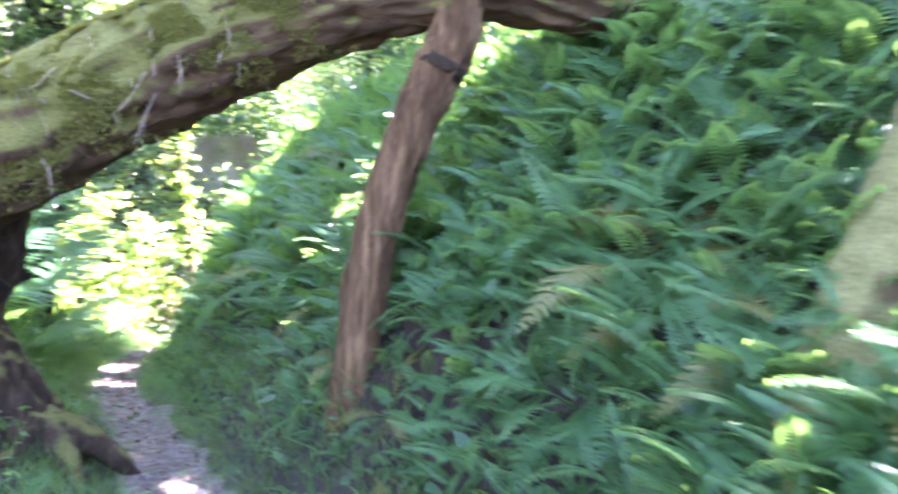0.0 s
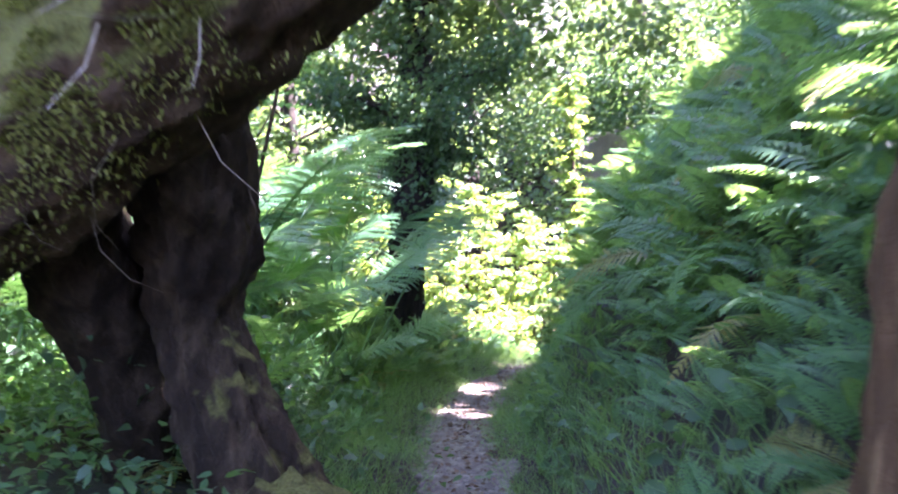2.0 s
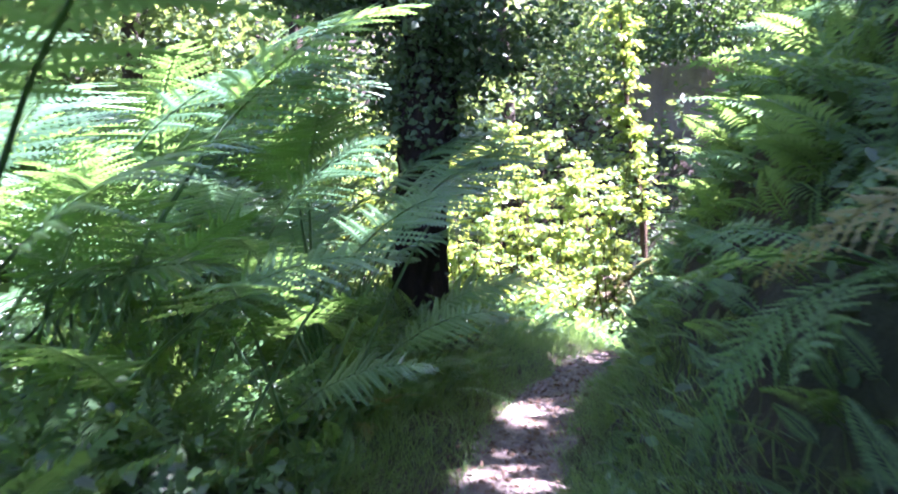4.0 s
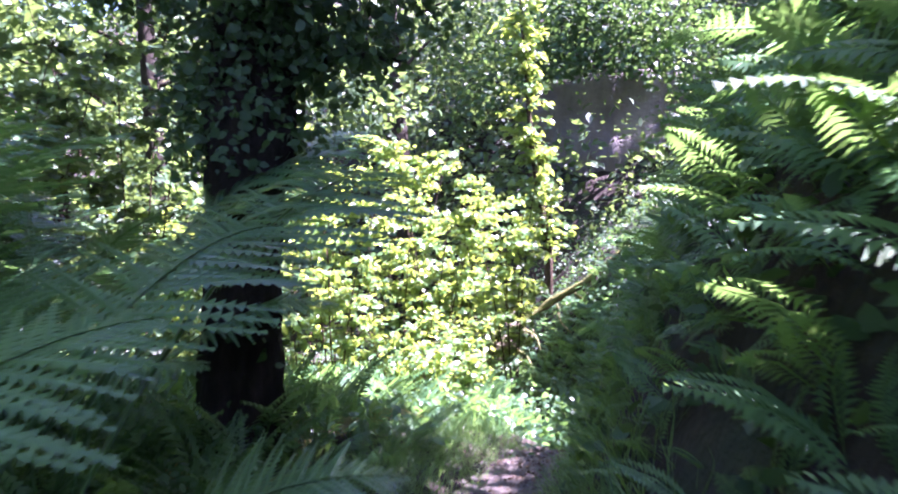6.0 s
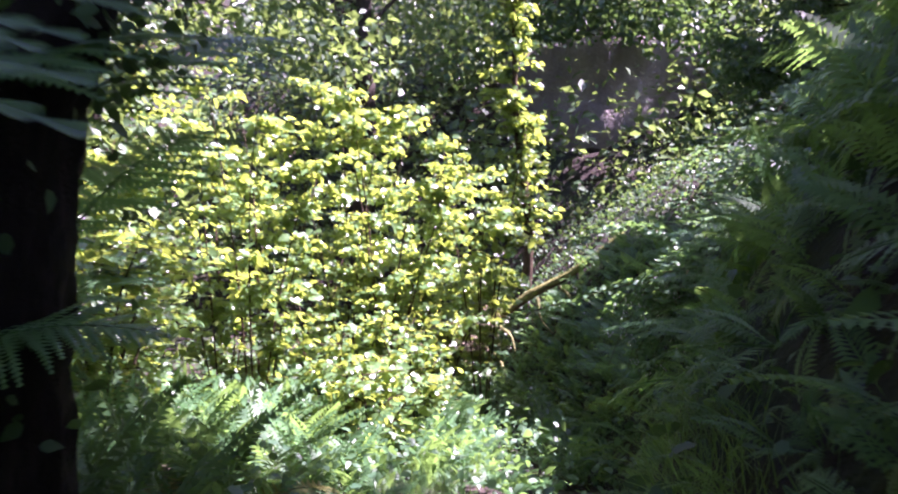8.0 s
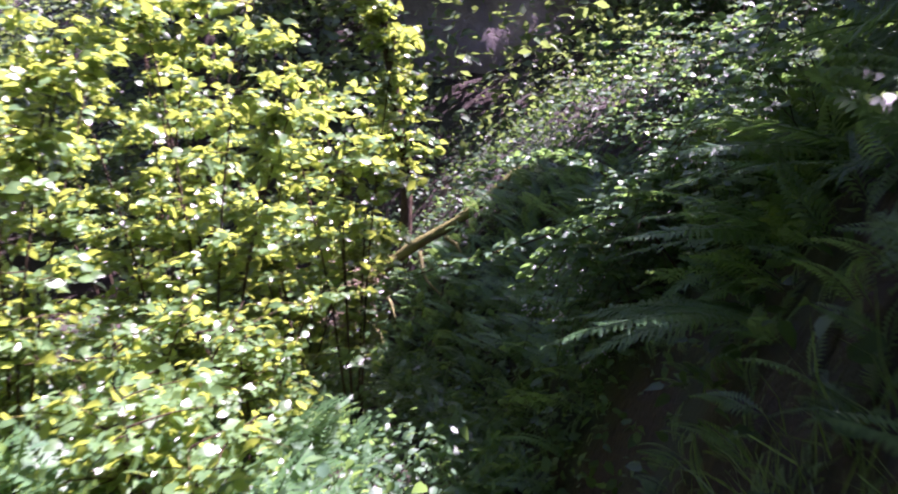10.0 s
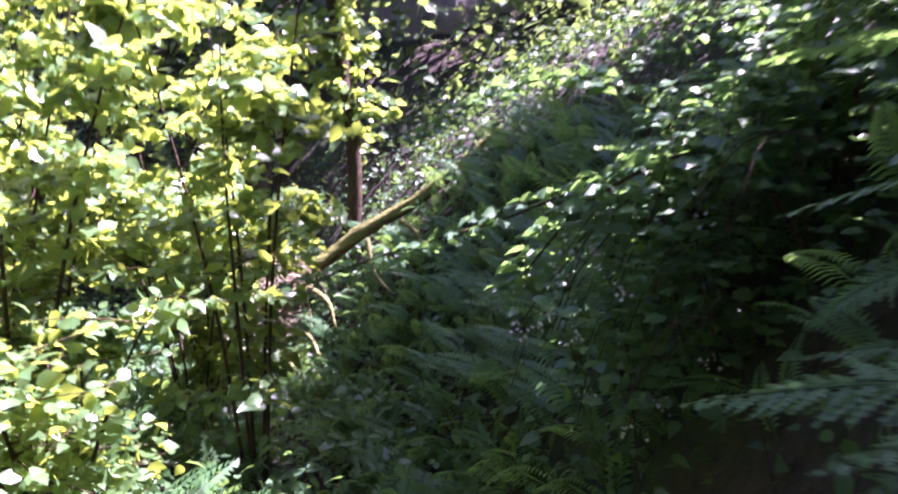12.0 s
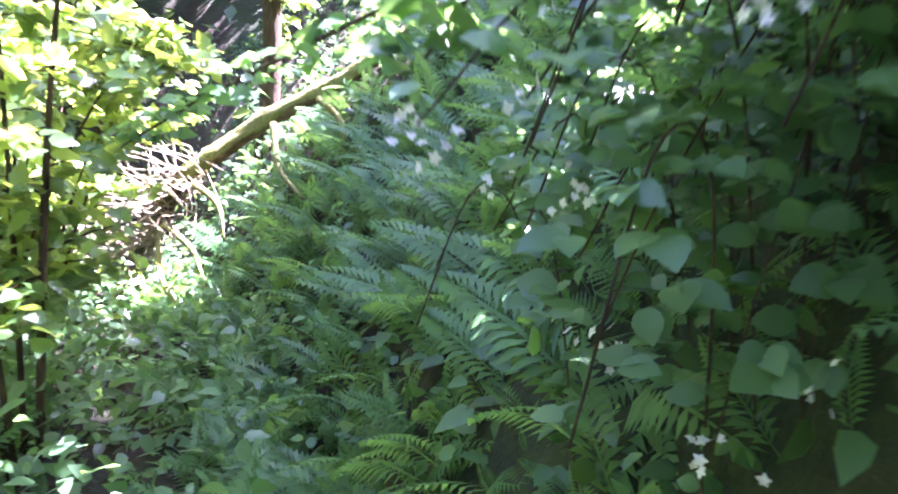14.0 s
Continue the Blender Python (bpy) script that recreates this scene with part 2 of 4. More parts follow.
def scatter(name, at, along, normal, size, width, template, material, parent=None, label=""):
    """One mesh of many leaves or blades: each is the template, laid along a direction with its face to a normal."""
    t, quads = template
    y = along / np.linalg.norm(along, axis=1, keepdims=True)
    z = normal - y * np.sum(normal * y, 1, keepdims=True)
    z /= np.maximum(np.linalg.norm(z, axis=1, keepdims=True), 1e-6)
    x = np.cross(y, z)
    s = size[:, None, None]
    v = at[:, None, :] + s * (width[:, None, None] * t[None, :, 0:1] * x[:, None, :] + t[None, :, 1:2] * y[:, None, :] + t[None, :, 2:3] * z[:, None, :])
    n, k = len(at), len(t)
    loops = np.concatenate([np.array(q) for q in quads])
    counts = np.array([len(q) for q in quads])
    me = bpy.data.meshes.new(name)
    me.vertices.add(n * k)
    me.vertices.foreach_set("co", v.reshape(-1).astype(np.float32))
    every = (loops[None, :] + (np.arange(n) * k)[:, None]).reshape(-1)
    me.loops.add(len(every))
    me.loops.foreach_set("vertex_index", every.astype(np.int32))
    totals = np.tile(counts, n)
    me.polygons.add(len(totals))
    me.polygons.foreach_set("loop_start", np.concatenate([[0], np.cumsum(totals)[:-1]]).astype(np.int32))
    me.polygons.foreach_set("use_smooth", np.ones(len(totals), dtype=bool))
    me.materials.append(material)
    me.update(calc_edges=True)
    ob = new(name, me)
    if parent:
        ob.parent = parent
    if label:
        tagged(ob, label)
    return ob


def open_sky(p):
    """Which of these points lie outside the canopy's gaps."""
    keep = np.ones(len(p), dtype=bool)
    for x, y, z, wide in CANOPY_GAPS:
        off = p - np.array([x, y, z])
        along = off @ np.array(SUN_DIR)
        keep &= (np.linalg.norm(off - along[:, None] * np.array(SUN_DIR), axis=1) > wide) | (along < 0)
    return keep


def rand_dirs(rng, n, flat=1.0, up=0.0):
    d = rng.normal(size=(n, 3))
    d[:, 2] = d[:, 2] * flat + up
    return d / np.linalg.norm(d, axis=1, keepdims=True)


# ---- lie of the land ----
TRACK = np.array([(0.3, -30, 0.0), (0.15, -6, 0.0), (0.05, -2, 0.0), (0, 0, 0.0), (-0.25, 1.6, 0.0), (-0.95, 3.2, 0.0), (-1.8, 4.7, 0.0), (-2.6, 6.1, 0.0), (-3.22, 7.1, 0.0), (-3.66, 8.06, 0.0), (-3.97, 8.9, 0.0), (-4.22, 9.8, -0.03),
                  (-4.42, 10.9, -0.1), (-4.62, 12.1, -0.25), (-4.77, 13.6, -0.6), (-4.92, 14.9, -1.05), (-5.7, 16.8, -1.25), (-6.9, 18.8, -1.4), (-8.4, 20.6, -1.5), (-11, 23, -1.6), (-30, 36, -1.6)])
fine_track, _ = spline(TRACK, [1] * len(TRACK), 500)
seg = np.diff(fine_track[:, :2], axis=0)
seg_n = np.column_stack([seg[:, 1], -seg[:, 0]]) / np.linalg.norm(seg, axis=1, keepdims=True)


def lay(x, y):
    """Signed distance from the path (right is positive) and the path's height there."""
    x, y = np.atleast_1d(np.asarray(x, float)), np.atleast_1d(np.asarray(y, float))
    d, h = np.empty(len(x)), np.empty(len(x))
    for a in range(0, len(x), 4000):
        dx, dy = x[a:a + 4000, None] - fine_track[None, :-1, 0], y[a:a + 4000, None] - fine_track[None, :-1, 1]
        i = np.argmin(dx * dx + dy * dy, axis=1)
        k = np.arange(len(i))
        dist = np.sqrt(dx[k, i] ** 2 + dy[k, i] ** 2)
        d[a:a + 4000] = np.where(dx[k, i] * seg_n[i, 0] + dy[k, i] * seg_n[i, 1] >= 0, dist, -dist)
        h[a:a + 4000] = fine_track[i, 2]
    return d, h


def wavy(x, y, s, k):
    return np.sin(x * s + 1.7 * k + 1.3 * np.sin(y * s * 0.7 + k)) * np.cos(y * s * 0.9 - 0.8 * k + 1.1 * np.sin(x * s * 0.6))


def height(x, y):
    x, y = np.atleast_1d(np.asarray(x, float)), np.atleast_1d(np.asarray(y, float))
    d, h = lay(x, y)
    ease = 1 / (1 + np.exp(np.clip((y - 3.0) * 2.2, -30, 30)))
    bay = 0.2 * np.exp(-((y - 7.4) / 2.2) ** 2)
    steep = 1 / (1 + np.exp(np.clip((11.0 - y) * 2.0, -30, 30))) / (1 + np.exp(np.clip((y - 17.4) * 3.0, -30, 30)))
    r = np.maximum(d - 0.38 - 0.35 * ease - bay, 0)
    l = np.maximum(-d - 0.38, 0)
    bank = (3.3 + 0.3 * steep) * (1 - np.exp(-r / (1.75 + 1.6 * ease - 0.35 * steep))) + 0.22 * np.minimum(r, 40)
    left = 0.12 * (1 - np.exp(-l / 0.3)) + 0.12 * np.maximum(l - 14, 0)
    far = 0.45 * np.clip(y - 25 + 0.25 * np.abs(x + 6), 0, 40)
    rough = 0.05 * wavy(x, y, 2.1, 1) + 0.025 * wavy(x, y, 5.3, 2) + 0.10 * wavy(x, y, 0.8, 3) * np.clip(np.abs(d) - 0.5, 0, 1)
    trod = -0.035 * np.exp(-(d / 0.25) ** 2)
    return h + bank + np.minimum(left, 12) + far + rough * np.clip(np.abs(d) / 0.4, 0.35, 1) + trod


def ground_normal(x, y):
    e = 0.08
    n = np.column_stack([height(x - e, y) - height(x + e, y), height(x, y - e) - height(x, y + e), np.full(len(np.atleast_1d(x)), 2 * e)])
    return n / np.linalg.norm(n, axis=1, keepdims=True)


def spread(lo, hi, step, reach, grow=1.25):
    mid = list(np.arange(lo, hi, step))
    s, a, b = step, lo, mid[-1]
    before, after = [], []
    while a > lo - reach:
        s *= grow
        a, b = a - s, b + s
        before.append(a)
        after.append(b)
    return np.array(before[::-1] + mid + after)


gx, gy = spread(-11, 5, 0.14, 700), spread(-3, 24, 0.14, 700)
X, Y = np.meshgrid(gx, gy)
Z = height(X.ravel(), Y.ravel())
nx, ny = len(gx), len(gy)
idx = np.arange(nx * ny).reshape(ny, nx)
quads = np.column_stack([idx[:-1, :-1].ravel(), idx[:-1, 1:].ravel(), idx[1:, 1:].ravel(), idx[1:, :-1].ravel()])
tagged(mesh_object("ground", np.column_stack([X.ravel(), Y.ravel(), Z]), quads.tolist(), SOIL), "dark woodland soil rising into a steep bank", "ground", kind="structure")

rows_of, cols_of = fine_track[(fine_track[:, 1] > -8) & (fine_track[:, 1] < 15.6)], np.linspace(-1, 1, 9)
pv, pf = [], []
for i, c in enumerate(rows_of):
    t = rows_of[min(i + 1, len(rows_of) - 1)] - rows_of[max(i - 1, 0)]
    nrm = np.array([t[1], -t[0]]) / math.hypot(t[0], t[1])
    w = 0.29 + 0.03 * math.sin(i * 0.21) + 0.015 * math.sin(i * 0.57)
    for k in cols_of:
        x, y = c[:2] + nrm * k * w * (1 + 0.07 * noise.noise(Vector((i * 0.3, k, 0))))
        pv.append((x, y, height(x, y)[0] + 0.018 * (1 - k * k) - 0.004 + 0.012 * noise.noise(Vector((x * 5, y * 5, 0)))))
for i in range(len(rows_of) - 1):
    for j in range(8):
        a = i * 9 + j
        pf.append((a, a + 1, a + 10, a + 9))
tagged(mesh_object("path", pv, pf, PATH), "narrow trodden earth path with grit and leaf litter", "path", kind="structure")


# ---- trees and wood ----
def thing(name, label, category, at=(0, 0, 0), group="", kind=""):
    ob = new(name)
    ob.empty_display_size = 0.1
    ob.location = at
    return tagged(ob, label, category, group, kind)


def part(name, shape, material, parent, label=""):
    return mesh_object(name, shape[0], shape[1], material, parent, label)


def on_ground(x, y, sink=0.05):
    return (x, y, float(height(x, y)[0]) - sink)


def stuff(ob):
    return tagged(ob, kind="stuff")


def moved(points, by):
    return [(p[0] - by[0], p[1] - by[1], p[2] - by[2]) for p in points]


# The arch over the path: a mossy leaning trunk on its own dark stem.
base = on_ground(-2.5, 4.68, 0.1)
arch = thing("leaning_tree", "old mossy tree arching over the path on a dark stem", "tree", base)
LIMB = [(-6.2, 3.3, 0.2), (-5.2, 3.5, 0.75), (-4.2, 3.68, 1.1), (-3.25, 3.95, 1.58), (-2.45, 4.14, 2.06), (-1.65, 4.28, 2.52), (-0.65, 4.24, 2.88), (0.15, 4.15, 2.97), (1.0, 4.4, 2.95), (2.2, 5.0, 3.4)]
LIMB_R = [0.46, 0.43, 0.39, 0.37, 0.37, 0.35, 0.30, 0.24, 0.2, 0.14]
part("limb", tube(moved(LIMB, base), LIMB_R, 220, 64, 0.17, 1, 4.2, 4.5), BARK_MOSSY, arch, "thick limb with green moss on top")
part("stem", tube(moved([(-2.6, 4.76, -0.25), (-2.70, 4.75, 0.15), (-2.93, 4.73, 0.6), (-3.08, 4.70, 1.0), (-2.93, 4.58, 1.4), (-2.68, 4.25, 1.85)], base), [0.36, 0.27, 0.205, 0.18, 0.235, 0.2], 100, 48, 0.24, 2, 3.8, 1.6), BARK_DARK, arch, "dark gnarled stem")
part("stem", tube(moved([(-3.25, 4.1, 1.65), (-3.45, 4.45, 1.2), (-3.6, 4.75, 0.7), (-3.72, 4.95, 0.2), (-3.75, 5.0, -0.2)], base), [0.2, 0.23, 0.19, 0.2, 0.25], 60, 32, 0.25, 3, 3.4, 1.4), BARK_DARK, arch, "second dark stem")
for k, (ex, ey) in enumerate([(-1.98, 4.75), (-2.3, 5.15), (-2.75, 4.2), (-3.05, 4.9), (-2.2, 4.35)]):
    ez = float(height(ex, ey)[0])
    part("root", tube(moved([(-2.6, 4.66, 0.32), ((-2.55 + ex) / 2, (4.68 + ey) / 2, 0.16), (ex, ey, ez - 0.06)], base), [0.13, 0.09, 0.03], 14, 10, 0.3, 20 + k), BARK_DARK, arch)

rng = np.random.default_rng(5)
lc, lr = spline(LIMB, LIMB_R, 400)


def limb_points(n, lo, hi, spread_deg, sink=0.0):
    """Points on the limb's upper side, with the way outwards."""
    i = rng.integers(int(lo * 399), int(hi * 399), n)
    t = lc[np.minimum(i + 1, 399)] - lc[np.maximum(i - 1, 0)]
    t /= np.linalg.norm(t, axis=1, keepdims=True)
    s = np.cross(t, (0, 0, 1))
    s /= np.linalg.norm(s, axis=1, keepdims=True)
    u = np.cross(s, t)
    a = rng.normal(0.75, radians(spread_deg), n)
    o = u * np.cos(a)[:, None] + s * np.sin(a)[:, None]
    return lc[i] + o * (lr[i] * (1.02 - sink))[:, None], o, t


p, o, t = limb_points(170000, 0.3, 0.68, 46)
keep = np.array([noise.noise(Vector(q) * 4.0) + 0.5 * noise.noise(Vector(q) * 11.0) > 0.0 for q in p])
p, o, t = p[keep], o[keep], t[keep]
way = o * 0.6 + rng.normal(0, 0.7, p.shape)
way[:, 2] -= 0.15
stuff(scatter("moss", p - np.array(base), way, o + rng.normal(0, 0.4, p.shape), rng.uniform(0.010, 0.028, len(p)), rng.uniform(0.25, 0.55, len(p)), BLADE_SHORT, MOSS, arch, "yellow-green moss tufts"))
p, o, t = limb_points(160, 0.3, 0.65, 60)
stuff(scatter("root_fibre", p - np.array(base), o * 0.3 + rng.normal(0, 0.3, p.shape) + np.array([0.15, -0.1, -0.5]), o, rng.uniform(0.12, 0.4, len(p)), rng.uniform(0.015, 0.03, len(p)), BLADE, TWIG, arch, "thin pale fibres hanging off the bark"))

# The bare dead branch that stands on the verge and holds up the limb.
foot = on_ground(-0.56, 4.03, 0.08)
prop = thing("dead_branch", "bare reddish dead branch standing under the mossy limb", "branch", foot)
POLE = [(-0.53, 4.03, 0.15), (-0.55, 4.05, 0.55), (-0.49, 4.05, 1.0), (-0.44, 4.05, 1.36), (-0.36, 4.05, 1.66), (-0.24, 4.06, 2.05), (-0.10, 4.06, 2.35), (0.02, 4.07, 2.6), (0.06, 4.1, 2.85)]
part("shaft", tube(moved(POLE, foot), [0.09, 0.115, 0.115, 0.125, 0.12, 0.125, 0.13, 0.14, 0.15], 140, 48, 0.23, 9, 3.6, 1.6), BARK_DEAD, prop)
part("splinter", tube(moved([(-0.64, 4.0, 0.33), (-0.62, 4.0, 0.55), (-0.56, 3.99, 0.95)], foot), [0.02, 0.05, 0.03], 16, 10, 0.3, 11), BARK_DEAD, prop)
part("splinter", tube(moved([(-0.5, 3.97, 0.1), (-0.5, 3.98, 0.5), (-0.46, 3.96, 0.85)], foot), [0.03, 0.04, 0.02], 16, 10, 0.3, 12), BARK_DEAD, prop)
part("bark_band", tube(moved([(-0.06, 4.055, 2.42), (-0.045, 4.055, 2.45), (-0.03, 4.055, 2.48)], foot), [0.134, 0.139, 0.134], 6, 24, 0.06, 13), BARK_DARK, prop, "dark ring of bark")

# The yellow mossy trunk that leans out of the bank near the start.
foot = on_ground(1.2, 2.2, 0.15)
lean = thing("mossy_trunk", "leaning trunk thick with yellow moss among ferns", "tree", foot)
part("trunk", tube(moved([(1.0, 2.15, 0.4), (1.17, 2.2, 0.95), (1.36, 2.25, 1.4), (1.56, 2.32, 1.8), (1.85, 2.45, 2.4), (2.2, 2.7, 3.4)], foot), [0.2, 0.17, 0.155, 0.14, 0.12, 0.07], 60, 26, 0.25, 15, 2.5, 5.0), BARK_YELLOW, lean)


def woodland_tree(x, y, tall, radius, crown_r, seed, leaves, leaf_size, mat=WOODS, bark=BARK_WOOD, label="tall woodland tree in full summer leaf", first=0.45, group="woodland trees", lean_by=(0, 0)):
    """A tree: a tapered trunk, limbs that fork, and a crown of loose leaf clumps on them."""
    r = np.random.default_rng(seed)
    foot = on_ground(x, y, 0.2)
    tree = thing("tree", label, "tree", foot, group)
    line = [(lean_by[0] * s ** 1.5 + r.normal(0, 0.05) * tall * s * 0.25, lean_by[1] * s ** 1.5 + r.normal(0, 0.05) * tall * s * 0.25, tall * s) for s in np.linspace(0, 1, 7)]
    part("trunk", tube([(0, 0, -0.1)] + line, [radius * 1.5] + [radius * (1 - 0.85 * s) + 0.02 for s in np.linspace(0, 1, 7)], 40, 18, 0.22, seed, 2.2, 5.0), bark, tree)
    heads = []
    for k in range(9):
        s = first + (0.97 - first) * (k + r.random()) / 9
        i = s * 6
        b = np.array(line[int(i)]) * (1 - i % 1) + np.array(line[min(int(i) + 1, 6)]) * (i % 1)
        a = k * 2.4 + r.normal(0, 0.3)
        reach = crown_r * (1.05 - 0.6 * (s - first) / (1 - first)) * r.uniform(0.7, 1.1)
        tip = b + np.array([math.cos(a) * reach, math.sin(a) * reach, reach * r.uniform(0.15, 0.6)])
        mid = (b + tip) / 2 + np.array([0, 0, reach * 0.12])
        part("bough", tube([b, mid, tip], [radius * 0.33 * (1.2 - s), radius * 0.2 * (1.2 - s), 0.012], 12, 7, 0.15, seed + k), bark, tree)
        heads += [tip, (tip + mid) / 2 + r.normal(0, 0.25, 3), mid + r.normal(0, 0.35, 3)]
    heads.append(np.array(line[-1]))
    heads = np.array(heads)
    h = heads[r.integers(0, len(heads), leaves)]
    d = rand_dirs(r, leaves, 0.55) * (crown_r * 0.36 * r.random(leaves) ** 0.5)[:, None]
    ok = open_sky(h + d + np.array(foot))
    h, d, leaves = h[ok], d[ok], int(ok.sum())
    stuff(scatter("crown", h + d, rand_dirs(r, leaves, 0.5, -0.3), rand_dirs(r, leaves, 0.9, 0.5), r.uniform(0.6, 1.25, leaves) * leaf_size, np.full(leaves, 0.9), LEAF_PLAIN, mat, tree))
    return tree


# The dark ivy-clad trunk beside the bracken.
foot = on_ground(-5.92, 10.43, 0.2)
ivy_tree = thing("ivy_tree", "dark upright tree trunk clad with ivy", "tree", foot)
IVY_LINE = [(-5.98, 10.4, -0.3), (-5.95, 10.41, 0.4), (-5.94, 10.43, 1.0), (-5.90, 10.45, 1.7), (-5.84, 10.48, 2.2), (-5.8, 10.5, 3.2), (-5.75, 10.55, 5.0), (-5.7, 10.65, 10.5)]
IVY_R = [0.36, 0.27, 0.24, 0.235, 0.27, 0.22, 0.18, 0.09]
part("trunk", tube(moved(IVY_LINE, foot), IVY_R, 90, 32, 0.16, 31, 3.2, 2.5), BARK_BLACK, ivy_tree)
r = np.random.default_rng(8)
tufts = []
for k, (a, z0, ln, rise) in enumerate([(2.6, 2.2, 1.1, 0.25), (0.4, 2.35, 0.95, 0.2), (4.2, 2.9, 1.2, 0.3), (1.6, 3.4, 1.3, 0.4), (5.5, 2.6, 0.9, 0.35), (3.3, 3.0, 1.3, 0.3), (0.0, 3.2, 1.2, 0.3), (2.1, 4.2, 1.5, 0.4), (4.9, 4.4, 1.5, 0.4)]):
    b = np.array([-5.82, 10.5, z0])
    e = b + np.array([math.cos(a) * ln, math.sin(a) * ln, rise * ln])
    mid = (b + e) / 2 + np.array([0, 0, 0.15])
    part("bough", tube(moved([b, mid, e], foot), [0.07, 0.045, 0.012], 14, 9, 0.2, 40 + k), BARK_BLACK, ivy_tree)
    tufts += [b * (1 - f) + e * f + r.normal(0, 0.12, 3) + np.array([0, 0, 0.12]) for f in (0.25, 0.45, 0.62, 0.78, 0.9, 1.0)]
ic, ir = spline(IVY_LINE, IVY_R, 300)
i = r.integers(0, 300, 9000)
i = i[(r.random(9000) < np.clip((ic[i, 2] - 1.75) / 0.6, 0.03, 1))]
a = r.uniform(0, 2 * math.pi, len(i))
o = np.column_stack([np.cos(a), np.sin(a), np.zeros(len(i))])
p = ic[i] + o * (ir[i] + r.random(len(i)) ** 2 * 0.32)[:, None]
n = 13000
tufts = np.array(tufts)
q = tufts[r.integers(0, len(tufts), n)] + rand_dirs(r, n, 0.75) * (0.34 * r.random(n) ** 0.45)[:, None]
p, o = np.vstack([p, q]), np.vstack([o, rand_dirs(r, n, 0.5, 0.6)])
n = len(p)
stuff(scatter("ivy", p - np.array(foot), rand_dirs(r, n, 0.6, -0.5), o + rand_dirs(r, n) * 0.6, r.uniform(0.035, 0.08, n), r.uniform(0.8, 1.1, n), LEAF_BROAD, IVY, ivy_tree, "glossy dark ivy leaves"))
# High crown added wide, mostly unseen, to shade the bushes behind on the left.
n = 30000
heads = np.column_stack([r.normal(-5.9, 1.8, 160), r.normal(11.2, 1.5, 160), r.uniform(4.0, 11.0, 160)])
h = heads[r.integers(0, 160, n)]
p = h + rand_dirs(r, n, 0.5) * (0.7 * r.random(n) ** 0.5)[:, None]
p = p[open_sky(p)]
n = len(p)
stuff(scatter("crown", p - np.array(foot), rand_dirs(r, n, 0.5, -0.3), rand_dirs(r, n, 0.5, 0.9), r.uniform(0.10, 0.18, n), np.full(n, 0.9), LEAF_PLAIN, WOODS, ivy_tree))

# Trees that close the wood; bank-top ones, mostly unseen, are added to cast shade.
WOOD = [(1.3, 11.2, 8.5, 0.15, 2.3), (1.9, 8.2, 8.0, 0.15, 2.2), (0.9, 22.4, 12, 0.26, 2.2), (3.6, 20.6, 11, 0.26, 2.3), (3.4, 15.0, 9.5, 0.22, 2.4), (0.0, 12.7, 8.5, 0.2, 2.2), (5.4, 8.4, 9, 0.22, 2.6), (-19.0, 22.0, 12, 0.3, 4.0), (-20.0, 14.0, 12, 0.3, 4.0), (-11.0, -1.0, 11, 0.26, 3.5), (5.4, 11.0, 11, 0.26, 2.8), (5.2, 17.2, 12, 0.28, 2.8), (7.0, 22.0, 11, 0.26, 2.5), (4.4, 6.0, 9, 0.2, 2.4), (4.0, -1.5, 10, 0.22, 2.8), (-6.5, 2.0, 10, 0.24, 3.0), (-12.0, 6.8, 11, 0.24, 3.2), (-4.5, -3.5, 11, 0.26, 3.6),
        (-13.5, 12.5, 10, 0.24, 3.4), (-15.0, 18.0, 12, 0.3, 3.6), (-12.5, 24.0, 13, 0.3, 4.0), (-8.2, 29.0, 12, 0.3, 4.0), (-1.0, 33.0, 11, 0.3, 3.6), (4.0, 34.0, 12, 0.28, 4.0), (-16.5, 29.0, 13, 0.32, 4.5), (-11.0, 34.0, 13, 0.3, 4.5), (-5.0, 37.0, 13, 0.32, 4.5), (8.5, 25.0, 13, 0.3, 4.0), (-17.0, 9.0, 12, 0.3, 4.0), (-14.0, 2.0, 12, 0.3, 4.0), (9.0, 4.0, 12, 0.3, 4.0), (5.0, -6.0, 12, 0.3, 4.0)]
for k, (x, y, tall, radius, cr) in enumerate(WOOD):
    near = math.hypot(x + 4, y - 8) < 12
    woodland_tree(x, y, tall, radius, cr, 100 + k, 11000 if near else 5000, 0.19 if near else 0.26, first=0.42 if near else 0.25)


woodland_tree(2.75, 5.2, 8.5, 0.15, 2.3, 150, 11000, 0.19, bark=BARK_DEAD, first=0.42, lean_by=(-1.2, 1.0), label="slender brown-barked tree on the bank above the ferns")
